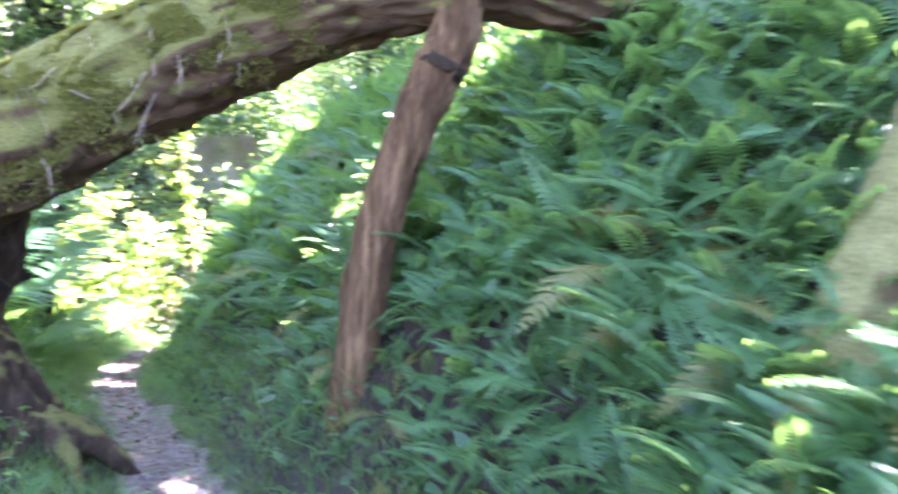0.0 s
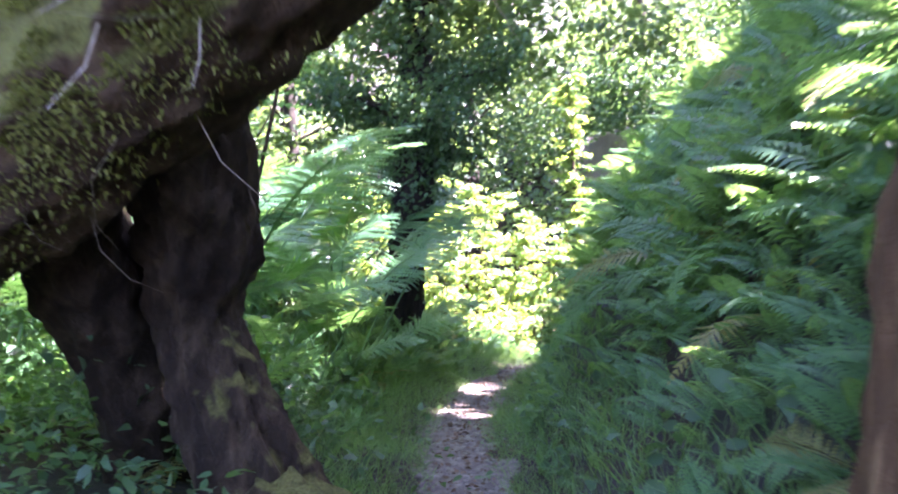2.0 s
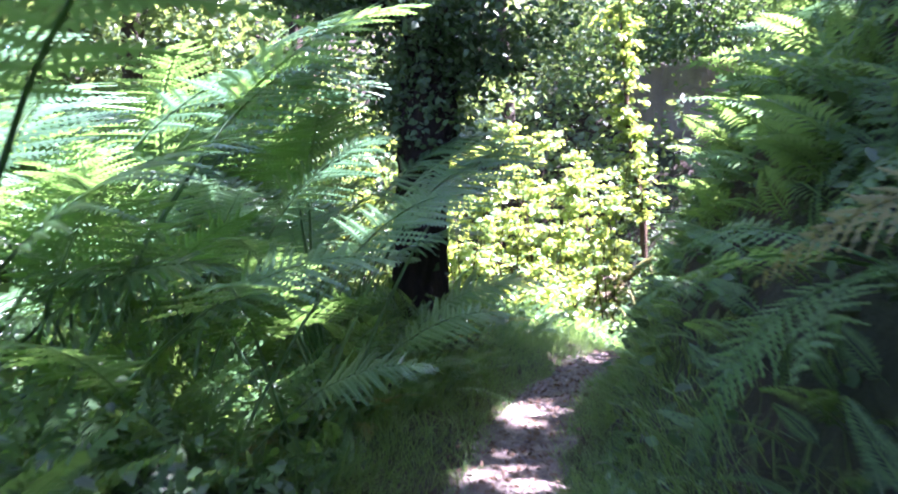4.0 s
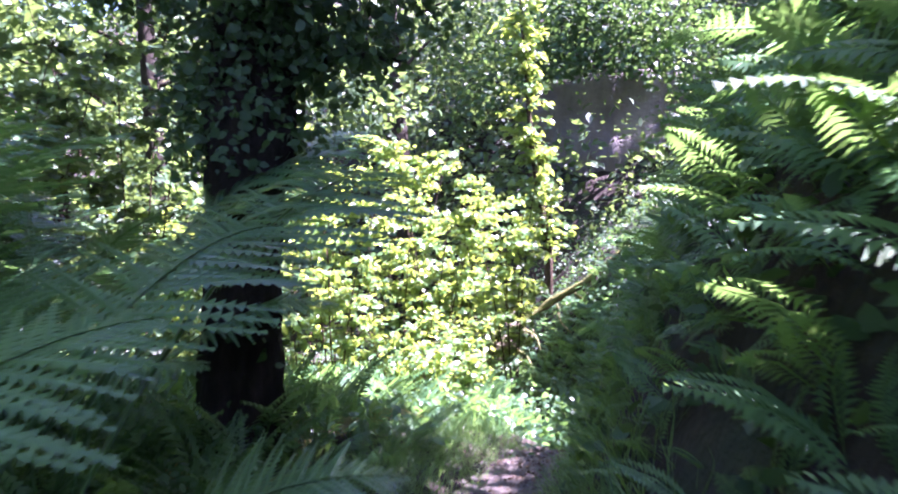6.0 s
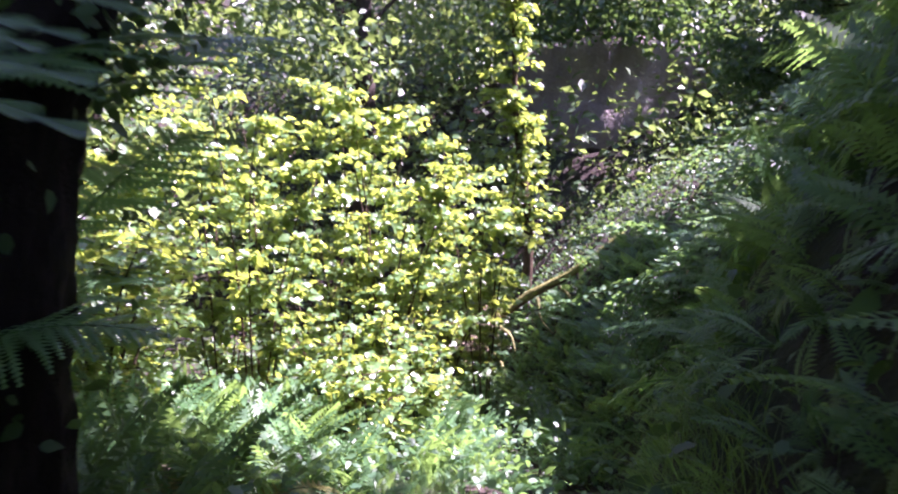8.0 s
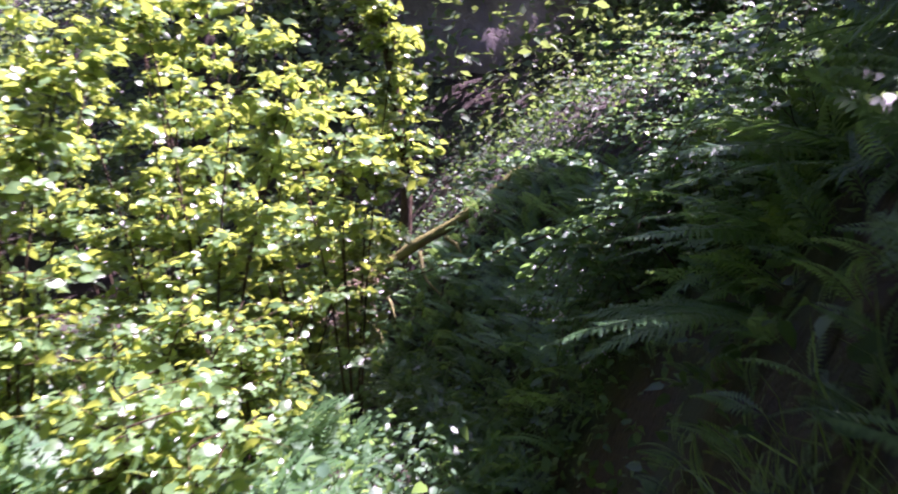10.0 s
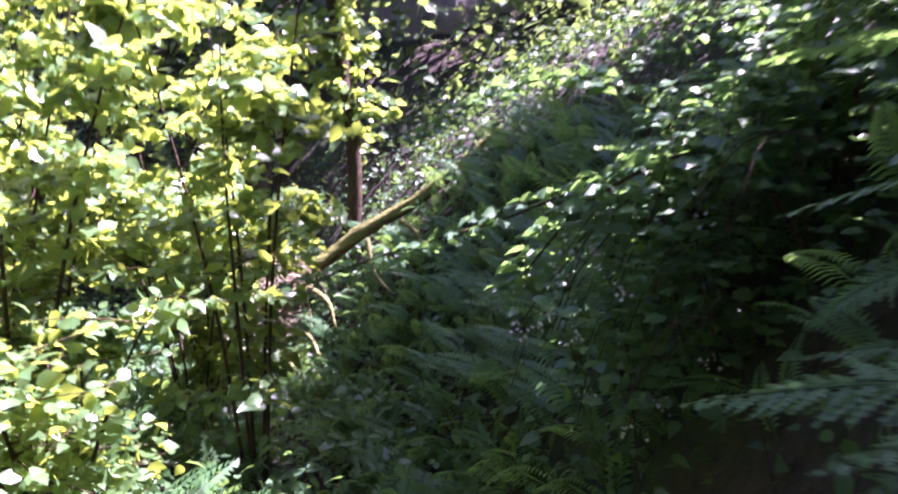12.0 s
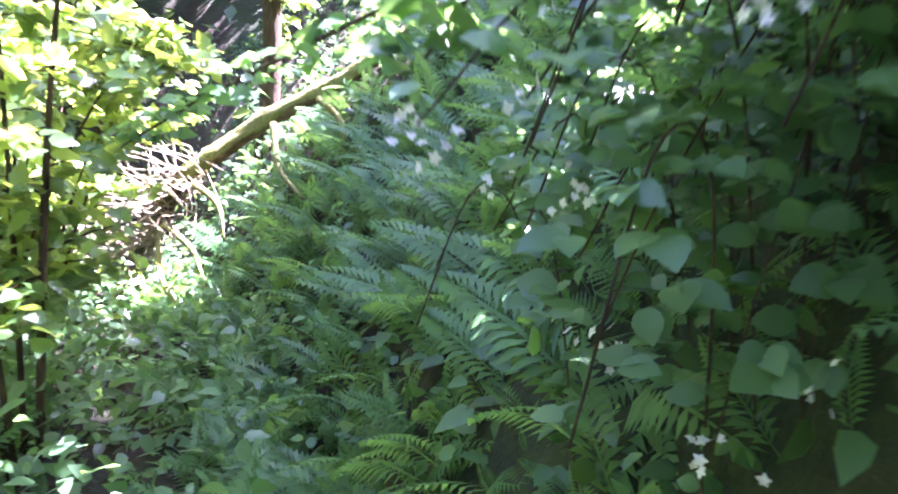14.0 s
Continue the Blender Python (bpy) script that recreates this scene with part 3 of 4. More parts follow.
# Dark young trees added, mostly unseen, to shade the bank's crest above the bramble.
for k, (x, y, tall, cr) in enumerate([(-2.7, 17.3, 3.6, 1.3), (-2.2, 15.9, 3.4, 1.3), (-1.7, 18.6, 4.2, 1.5), (-1.6, 14.4, 3.6, 1.3), (-3.3, 18.6, 2.6, 1.0), (-2.3, 18.2, 4.4, 1.5), (-3.0, 19.8, 3.8, 1.3), (-1.4, 17.0, 4.2, 1.5), (-2.9, 16.4, 3.2, 1.0)]):
    woodland_tree(x, y, tall, 0.07, cr, 160 + k, 9000, 0.085, mat=IVY, bark=BARK_BLACK, label="dark young tree added to shade the crest of the bank", first=0.12, group="young trees on the bank")


# The far side of the wood.
for k, (x, y) in enumerate([(-24, 6), (-25, 12), (-24, 18), (-26, 24), (-22, 2), (-28, 30), (-23, 9), (-22.5, 15.5), (-20, -4), (-22, 21)]):
    woodland_tree(x, y, 11, 0.26, 4.0, 180 + k, 5000, 0.34, first=0.05)


# ---- undergrowth of the far woods ----
def brush(name, label, x, y, tall, size, template, mat, seed, rise=0.3, clumps=0, keep=None, droop=-0.2):
    """Low leafy growth over a stretch of ground, one sheet of leaves from the soil up to its height."""
    r = np.random.default_rng(seed)
    if clumps:
        cx, cy, ch = x[:clumps], y[:clumps], r.uniform(0.35, 1.0, clumps)
        i = r.integers(0, clumps, len(x))
        x, y = cx[i] + r.normal(0, 0.75, len(x)), cy[i] + r.normal(0, 0.75, len(x))
        k = ch[i] * np.exp(-((x - cx[i]) ** 2 + (y - cy[i]) ** 2) * 0.6)
    else:
        k = np.ones(len(x))
    z = height(x, y) + tall * k * r.random(len(x)) ** 0.7 + 0.02
    p = np.column_stack([x, y, z])
    n = len(p)
    ob = scatter(name, p, rand_dirs(r, n, 0.5, droop), rand_dirs(r, n, 0.6, 0.9) + ground_normal(x, y) * 0.6, r.uniform(0.6, 1.25, n) * size, r.uniform(0.75, 1.0, n), template, mat)
    return tagged(ob, label, "undergrowth", kind="stuff")


r = np.random.default_rng(21)
n = 60000
brush("far_undergrowth", "dense green undergrowth on the far slopes", r.uniform(-26, 14, n), r.uniform(23.5, 42, n), 4.6, 0.28, LEAF_PLAIN, WOODS, 22, clumps=520)
n = 100000
x, y = r.uniform(-30, -6, n), r.uniform(-4, 26, n)
ok = lay(x, y)[0] < -5.0
brush("wood_undergrowth", "green undergrowth under the trees", x[ok], y[ok], 4.8, 0.21, LEAF_PLAIN, WOODS, 23, clumps=620)
n = 46000
x, y = r.uniform(-7, 11, n), r.uniform(-6, 27, n)
d = lay(x, y)[0]
ok = (d > 3.2) & (d < 12)
brush("bank_top_undergrowth", "leafy undergrowth along the top of the bank", x[ok], y[ok], 1.3, 0.12, LEAF_PLAIN, WOODS, 24, clumps=420)

# The bare face of grey earth across the hollow.
EC = np.array([-7.6, 25.6])
ev, ef = [], []
for i in range(40):
    for j in range(34):
        u, v = i / 39 * 2 - 1, j / 33
        b = noise.noise(Vector((u * 4, v * 5, 3))) * 0.35 + noise.noise(Vector((u * 11, v * 13, 3))) * 0.12
        ev.append((EC[0] + u * 2.8, EC[1] + 0.9 * v + u * u * 1.2 + b, -1.9 + v * 7.6 - u * u * 0.3))
for i in range(39):
    for j in range(33):
        a = i * 34 + j
        ef.append((a, a + 34, a + 35, a + 1))
face = mesh_object("earth_face", ev, ef, EARTH)
sol = face.modifiers.new("thick", "SOLIDIFY")
sol.thickness = 0.8
tagged(face, "bare grey-brown earth face behind the hazels", "earth bank", kind="structure")

r = np.random.default_rng(27)
n = 5000
x, y = r.normal(EC[0], 1.7, n), r.normal(EC[1] - 0.3, 0.5, n)
p = np.column_stack([x, y, 5.4 + 2.4 * r.random(n) + 0.25 * (x - EC[0]) ** 2 * -0.4])
tagged(scatter("overhanging_bush", p, rand_dirs(r, n, 0.5, -0.3), rand_dirs(r, n, 0.8, 0.6), r.uniform(0.12, 0.24, n), np.full(n, 0.9), LEAF_PLAIN, IVY), "dark leafy bush hanging over the earth face", "bush", kind="stuff")


# ---- ferns ----
def frond_mesh(name, length, stipe, pairs, teeth, widest, spread_w, rise, droop, twist, mat, seed, full=0.74, web=0.22):
    """A fern frond: an arched rib with toothed leaflets in pairs, from the base along +y."""
    r = np.random.default_rng(seed)
    verts, faces = [], []

    def rib(s):
        return Vector((twist * s * s * length, length * (s - 0.12 * s * s * (droop > 0.4)), length * (rise * s - droop * s * s)))

    steps = [0.0, stipe * 0.35, stipe * 0.7] + [stipe + (1 - stipe) * (i + 0.5) / pairs for i in range(pairs)] + [1.0]
    for i, s in enumerate(steps):
        c = rib(s)
        w = 0.006 * (1.1 - s) * (length + 0.3)
        k = len(verts)
        verts += [c + Vector((-w, 0, 0)), c + Vector((w, 0, 0)), c + Vector((0, 0, -w * 1.4))]
        if i:
            for a, b in ((0, 1), (1, 2), (2, 0)):
                faces.append((k - 3 + a, k - 3 + b, k + b, k + a))
    for i in range(pairs):
        f = (i + 0.5) / pairs
        s = stipe + (1 - stipe) * f
        c, tan = rib(s), (rib(min(s + 0.02, 1)) - rib(s - 0.02)).normalized()
        prof = (f / widest) ** 0.6 if f < widest else max(0.02, (1 - f) / (1 - widest)) ** 0.85
        for sd in (-1, 1):
            ln = spread_w * length * prof * r.uniform(0.86, 1.1)
            out = (Vector((sd, 0, 0)) + tan * (0.22 + 0.55 * f + r.normal(0, 0.05)) + Vector((0, 0, r.normal(-0.02, 0.1)))).normalized()
            nrm = out.cross(tan).normalized()
            if nrm.z < 0:
                nrm.negate()
            fw = nrm.cross(out).normalized()
            if fw.dot(tan) < 0:
                fw.negate()
            n = max(3, round(teeth * (0.4 + 0.6 * prof)))
            gap = (1 - stipe) * length / pairs * full
            root = (3 + i) * 3 + (0 if sd < 0 else 1)
            axis, rims = [root], {1: [root], -1: [root]}
            for q in range(1, n + 1):
                u = q / n
                at = c + out * (ln * u) + Vector((0, 0, -0.12 * ln * u * u))
                axis.append(len(verts))
                verts.append(at)
                for e in (1, -1):
                    rims[e].append(len(verts))
                    verts.append(at + fw * (e * gap * web * (1 - 0.85 * u)) - nrm * 0.04 * gap)
            for q in range(n):
                u = (q + 0.6) / n
                w = gap * (1.05 - 0.85 * u) * r.uniform(0.72, 1.0)
                for e in (1, -1):
                    m = len(verts)
                    verts.append(c + out * (ln * (u + 0.3 / n)) + fw * (e * w) + Vector((0, 0, -0.12 * ln * u * u)) - nrm * (0.2 * w))
                    a, b, p0, p1 = axis[q], axis[q + 1], rims[e][q], rims[e][q + 1]
                    if q:
                        faces.append((a, b, p1, p0) if e < 0 else (b, a, p0, p1))
                    else:
                        faces.append((a, b, p1) if e < 0 else (b, a, p1))
                    faces.append((p0, p1, m) if e < 0 else (p1, p0, m))
    me = bpy.data.meshes.new(name)
    me.from_pydata([tuple(v) for v in verts], [], faces)
    me.polygons.foreach_set("use_smooth", [True] * len(me.polygons))
    me.materials.append(mat)
    me.update()
    return me


FRONDS = [frond_mesh("frond", 0.80, 0.16, 22, 6, 0.40, 0.20, 0.55, 0.55, 0.10, FERN, 1), frond_mesh("frond", 0.74, 0.18, 21, 6, 0.38, 0.21, 0.42, 0.62, -0.14, FERN, 2), frond_mesh("frond", 0.90, 0.15, 24, 6, 0.42, 0.18, 0.60, 0.45, 0.05, FERN, 3), frond_mesh("frond", 0.68, 0.16, 20, 6, 0.40, 0.21, 0.30, 0.40, 0.18, FERN, 4)]
OLD_FRONDS = [frond_mesh("frond", 0.80, 0.16, 22, 6, 0.40, 0.20, 0.50, 0.70, 0.10, OLD_FERN, 5)]
BRACKENS = [frond_mesh("frond", 1.75, 0.44, 24, 15, 0.24, 0.22, 1.10, 0.72, 0.06, BRACKEN, 6, 0.95, 0.11), frond_mesh("frond", 1.60, 0.44, 22, 15, 0.24, 0.24, 1.00, 0.66, -0.10, BRACKEN, 7, 0.95, 0.11), frond_mesh("frond", 1.95, 0.50, 22, 15, 0.22, 0.23, 1.25, 0.74, 0.02, BRACKEN, 8, 0.95, 0.11)]


def fern(meshes, fronds, tilt, label, category="fern", group="ferns on the bank", seed=0, fan=360, name="fern"):
    """A fern plant: fronds in a ring round the crown, each an arched blade of its own."""
    r = np.random.default_rng(seed)
    plant = thing(name, label, category, (0, 0, 0), group)
    for k in range(fronds):
        f = new("frond", meshes[k % len(meshes)])
        f.parent = plant
        s = r.uniform(0.72, 1.1)
        az = (k + r.uniform(-0.3, 0.3)) / fronds * fan - fan / 2
        f.matrix_basis = pose(0, 0, 0, 0, 0, az) @ pose(0, 0.015, 0, r.uniform(tilt - 14, tilt + 14), r.uniform(-14, 14), r.uniform(-10, 10)) @ Matrix.Diagonal((s, s, s, 1))
    return plant


SHUTTLE = "green fern with arching toothed fronds on the bank"
protos = [fern(FRONDS, 8, 22, SHUTTLE, seed=1), fern(FRONDS[::-1], 7, 14, SHUTTLE, seed=2), fern(FRONDS[1:], 9, 28, SHUTTLE, seed=3), fern(OLD_FRONDS + FRONDS[:1], 6, 16, "fern with some yellowing fronds on the bank", seed=4)]
tall_protos = [fern(BRACKENS, 5, 30, "tall bracken with broad fronds beside the path", "bracken", "bracken beside the path", 5, name="bracken"), fern(BRACKENS[::-1], 4, 24, "tall bracken with broad fronds beside the path", "bracken", "bracken beside the path", 6, name="bracken")]
used = set()


def plant(kinds, x, y, size, face=None, up=0.5, r=random):
    """Sets one plant on the ground, leaning out of the slope; the first of each kind is moved there, the others are copies."""
    z = float(height(x, y)[0])
    nrm = Vector(ground_normal(np.array([x]), np.array([y]))[0])
    axis = (nrm * (1 - up) + Vector((0, 0, 1)) * up).normalized()
    turn = Vector((0, 0, 1)).rotation_difference(axis).to_matrix().to_4x4()
    k = kinds[r.randrange(len(kinds))]
    m = Matrix.Translation((x, y, z - 0.02)) @ turn @ pose(0, 0, 0, 0, 0, r.uniform(0, 360) if face is None else face) @ Matrix.Diagonal((size, size, size, 1))
    if k.name not in used:
        used.add(k.name)
        k.matrix_basis = m
        return k
    return copy_thing(k, m)


pick = random.Random(12)
spots = []


def free(x, y, gap):
    if any((x - a) ** 2 + (y - b) ** 2 < gap * gap for a, b in spots):
        return False
    spots.append((x, y))
    return True


# Ferns all over the bank.
for _ in range(12000):
    x, y = pick.uniform(-8.5, 4.5), pick.uniform(0.2, 21.0)
    d = float(lay(x, y)[0][0])
    low = 0.62 if y < 4.5 else 0.55 if y > 16.2 else 0.95 if y < 10 else 0.8
    if low < d < 2.35 and y < 17.5 and math.hypot(x + 4.77, y - 14.8) > 1.0 and math.hypot(x + 4.1, y - 16.0) > 0.6 and free(x, y, 0.23 if y < 6 else 0.3 if y < 12 else 0.36):
        kinds = protos if pick.random() < 0.6 and y < 8.5 else protos[:3]
        plant(kinds, x, y, pick.uniform(0.85, 1.2) * (0.6 if d < 1.1 else 1.0) * (0.8 if y < 5.0 else 1.0) * (0.75 if y > 16 else 1.0), up=0.35, r=pick)
# Countless smaller fronds that fill the gaps on both sides.
tv, tf = [(0, 0, 0), (0.012, 0.5, 0.16), (0, 1.0, 0.06), (-0.012, 0.5, 0.16)], [(0, 1, 2, 3)]
for i in range(17):
    s = 0.14 + 0.86 * (i + 0.5) / 17
    z = 0.62 * s - 0.56 * s * s
    w = 0.21 * min(1.0, s * 2.6) * (1.02 - s) ** 0.7 * 1.25
    for sd in (-1, 1):
        k = len(tv)
        tv += [(0, s - 0.03, z), (sd * w * 0.5, s - 0.012 + w * 0.2, z + 0.005), (sd * w, s + w * 0.42, z - 0.03), (sd * w * 0.45, s + 0.038 + w * 0.2, z)]
        tf.append((k, k + 1, k + 2, k + 3))
FROND_SMALL = (np.array(tv), tf)
FERN_FILL = leaf_material("small_fern", (0.03, 0.088, 0.036), (0.085, 0.195, 0.068), (0.20, 0.36, 0.07), 0.38, 0.45, spec=0.3, fleck=(0.22, 0.20, 0.08))
for name, label, lo, hi, n, seed in (("bank_fern_growth", "dense small ferns filling the bank", 0.42, 3.0, 30000, 51), ("start_fern_growth", "small ferns at the foot of the bank", 0.6, 2.6, 9000, 54), ("verge_fern_growth", "small ferns under the bracken", -5.0, -0.62, 16000, 52), ("bank_top_ferns", "tall ferns along the top of the bank", 2.2, 4.6, 7000, 53)):
    q = np.random.default_rng(seed)
    x, y = (q.uniform(-4, 3, n), q.uniform(0.3, 6.5, n)) if seed == 54 else (q.uniform(-11, 4.5, n), q.uniform(0.3, 22, n))
    d = lay(x, y)[0]
    ok = (d > lo) & (d < hi) & ((seed != 53) | (y < 14.5)) & ((seed != 51) | (y < 17.0) | (d < 1.2)) & (np.hypot(x + 4.77, y - 14.8) > 0.7) & ((seed != 54) | ((y < 4.6) | (d > 0.8)) & (np.hypot(x + 0.5, y - 3.85) > 0.5)) & ((seed != 52) | (y > 4.9))
    x, y, d = x[ok], y[ok], d[ok]
    nrm = ground_normal(x, y)
    way = rand_dirs(q, len(x), 0.3) + nrm * 0.75 + np.array([0, 0, 0.25])
    tagged(scatter(name, np.column_stack([x, y, height(x, y)]), way, nrm + np.array([0, 0, 0.6]), q.uniform(0.22, 0.6, len(x)) * {51: 1.0, 54: 0.8}.get(seed, 1.35) * np.clip(np.abs(d) - 0.35, 0.32, 1.0), np.full(len(x), 1.0), FROND_SMALL, FERN_FILL), label, "ferns", kind="stuff")

q = np.random.default_rng(55)
n = 1500
x, y = q.uniform(-8.5, -4.3, n), q.uniform(15.6, 20.5, n)
d = lay(x, y)[0]
ok = (d > -0.2) & (d < 2.2) & (np.hypot(x + 4.1, y - 16.0) > 0.5)
x, y = x[ok], y[ok]
nrm = ground_normal(x, y)
tagged(scatter("corner_ferns", np.column_stack([x, y, height(x, y)]), rand_dirs(q, len(x), 0.3) + nrm * 0.6 + np.array([0, 0, 0.3]), nrm + np.array([0, 0, 0.6]), q.uniform(0.3, 0.6, len(x)), np.full(len(x), 1.0), FROND_SMALL, FERN_FILL), "fresh green ferns on the corner of the bank", "ferns", kind="stuff")

# Larger ferns whose fronds hang out over the path.
FAN = "large fern with long pale fronds hanging over the path"
LONG = [frond_mesh("frond", 1.0, 0.12, 30, 9, 0.34, 0.17, 0.22, 0.30, 0.06, FERN, 21, 0.98), frond_mesh("frond", 0.92, 0.12, 28, 9, 0.36, 0.18, 0.30, 0.36, -0.10, FERN, 22, 0.98)]
fans = [fern(LONG, 5, 4, FAN, seed=7, fan=120), fern(LONG[::-1], 4, 0, FAN, seed=8, fan=100)]
for x, y, s, turn in [(-3.82, 13.72, 0.95, 95), (-3.78, 14.0, 0.85, 84), (-3.62, 14.1, 0.98, 92), (-3.4, 14.25, 0.98, 88), (-3.55, 13.5, 0.9, 85), (-3.2, 13.0, 1.0, 80), (-0.05, 4.9, 1.05, 80), (0.75, 2.1, 0.8, 110), (1.05, 1.75, 0.75, 120), (-1.95, 8.0, 0.8, 85), (-2.55, 9.9, 0.8, 80), (-2.95, 11.5, 0.8, 85)]:
    plant(fans, x, y, s, face=turn, up=0.98 if y > 13 else 0.6, r=pick)
# Bracken and ferns on the level side.
for _ in range(3600):
    x, y = pick.uniform(-9.5, -1.0), pick.uniform(2.2, 14.0)
    d = float(lay(x, y)[0][0])
    if -5.2 < d < -0.8 and y > 4.9 and math.hypot(x + 2.6, y - 4.6) > 0.7 and math.hypot(x + 5.92, y - 10.43) > 0.55 and y < 11.5 and free(x, y, 0.36 if d > -2.6 else 0.7):
        if d < (-2.45 if y > 7.5 else -1.6) and (d < -2.6 or pick.random() < 0.65):
            plant(tall_protos, x, y, pick.uniform(1.05, 1.4) * (0.85 if d > -2.2 else 1.0), up=0.97, r=pick)
        else:
            plant(protos, x, y, pick.uniform(0.7, 1.05) * (0.55 if d > -1.15 or y < 4.2 else 1.0 if d > -1.8 else 1.3), up=0.9, r=pick)
for x, y, s in [(-4.75, 8.2, 1.0), (-4.55, 7.5, 0.85), (-5.0, 7.6, 1.1), (-4.9, 9.0, 1.05), (-4.35, 6.8, 0.75), (-4.85, 9.7, 0.9), (-5.3, 8.2, 1.25), (-5.2, 9.2, 1.2), (-4.0, 6.3, 0.65), (-3.7, 5.7, 0.6), (-5.25, 10.6, 0.85), (-5.35, 11.4, 0.8), (-4.6, 6.4, 0.9), (-5.1, 6.8, 1.1), (-3.5, 5.45, 0.8), (-3.95, 5.9, 0.9), (-3.25, 5.15, 0.6), (-4.3, 5.6, 1.0), (-4.3, 7.0, 0.9), (-4.6, 8.6, 0.8)]:
    plant(protos[:3], x, y, s, up=0.92, r=pick)
for x, y, s, turn in [(-5.35, 8.5, 1.12, -70), (-5.75, 8.95, 1.2, -80), (-4.5, 7.35, 0.8, -60), (-4.35, 6.7, 0.7, -75), (-4.75, 7.9, 0.9, -70)]:
    plant(tall_protos, x, y, s, face=turn, up=0.97, r=pick)
for x, y, s in [(-1.75, 3.95, 0.42), (-2.15, 3.55, 0.45), (-2.0, 4.3, 0.36), (-3.3, 4.2, 0.5)]:
    plant(protos[:3], x, y, s, up=0.9, r=pick)
# The sunlit ferns at the bend.
for x, y, s in [(-5.55, 14.65, 1.5), (-5.4, 14.95, 0.95), (-5.65, 14.9, 1.05), (-6.1, 14.5, 1.0), (-5.9, 15.6, 0.9), (-5.75, 12.6, 0.7), (-6.3, 12.2, 0.8), (-5.6, 11.6, 0.6), (-6.6, 15.2, 0.8), (-5.6, 14.2, 0.6), (-5.5, 13.3, 0.55), (-6.0, 13.6, 0.75)]:
    plant(protos[:3], x, y, s, up=0.9, r=pick)

# ---- grass ----
r = np.random.default_rng(33)
n = 42000
k = r.integers(np.searchsorted(fine_track[:, 1], 0.6), np.searchsorted(fine_track[:, 1], 13.0), n)
d = np.where(r.random(n) < 0.55, 0.19 + 0.6 * r.random(n) ** 1.4, -0.19 - 0.67 * r.random(n) ** 1.3)
x, y = fine_track[k, 0] + seg_n[k, 0] * d + r.normal(0, 0.05, n), fine_track[k, 1] + seg_n[k, 1] * d + r.normal(0, 0.05, n)
tuft = np.sin(x * 5 + np.sin(y * 4)) * np.cos(y * 5.5 + np.sin(x * 3))
d = lay(x, y)[0]
ok = (np.abs(d) > 0.19 + 0.06 * tuft) & (tuft > r.uniform(-1.8, 0.0, n))
x, y, d = x[ok], y[ok], d[ok]
n = len(x)
way = rand_dirs(r, n, 0.35, 0.95) + np.array([0, 0, 0.4])
tagged(scatter("grass", np.column_stack([x, y, height(x, y) - 0.01]), way, rand_dirs(r, n, 0.2), r.uniform(0.07, 0.24, n) * (0.5 + 0.6 * np.clip((np.abs(d) - 0.25) / 0.4, 0, 1)), r.uniform(0.016, 0.034, n), BLADE_SHORT, GRASS), "soft green grass along both verges", "grass", kind="stuff")

# ---- low leaves ----
n = 95000
x, y = r.uniform(-10, 4, n), r.uniform(-1, 24, n)
d = lay(x, y)[0]
ok = (d > 0.42) & (d < 4.5) & (r.random(n) < np.where(d < 1.1, 0.35, 1.0))
brush("bank_leaves", "low ivy and bramble leaves over the bank", x[ok], y[ok], 0.25, 0.085, LEAF_POINT, IVY, 41)
n = 40000
x, y = r.uniform(-13, -1, n), r.uniform(1, 24, n)
d = lay(x, y)[0]
ok = ((d < -0.8) & (d > -5.5)) | ((y > 15.4) & (d < 0.7))
brush("floor_leaves", "low leafy plants under the bracken", x[ok], y[ok], 0.35, 0.08, LEAF_POINT, BRAMBLE, 42)

n = 9000
x, y = r.uniform(-9.5, -4.6, n), r.uniform(13.0, 21.0, n)
d = lay(x, y)[0]
ok = ((d < -0.75) & (d > -4.2)) | ((y > 15.8) & (d < 0.9) & (d > -3.5))
brush("bend_plants", "knee-high leafy plants filling the bend", x[ok], y[ok], 0.75, 0.10, LEAF_POINT, BRAMBLE, 43, clumps=140)
# Dark leaf mass added to deepen the shade under the arch and cover lit ferns.
n = 6000
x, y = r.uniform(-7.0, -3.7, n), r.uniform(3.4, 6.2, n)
brush("shade_fill_plants", "dark leaf mass added to stand for the shade under the arch", x, y, 1.3, 0.065, LEAF_POINT, IVY, 44, clumps=60)

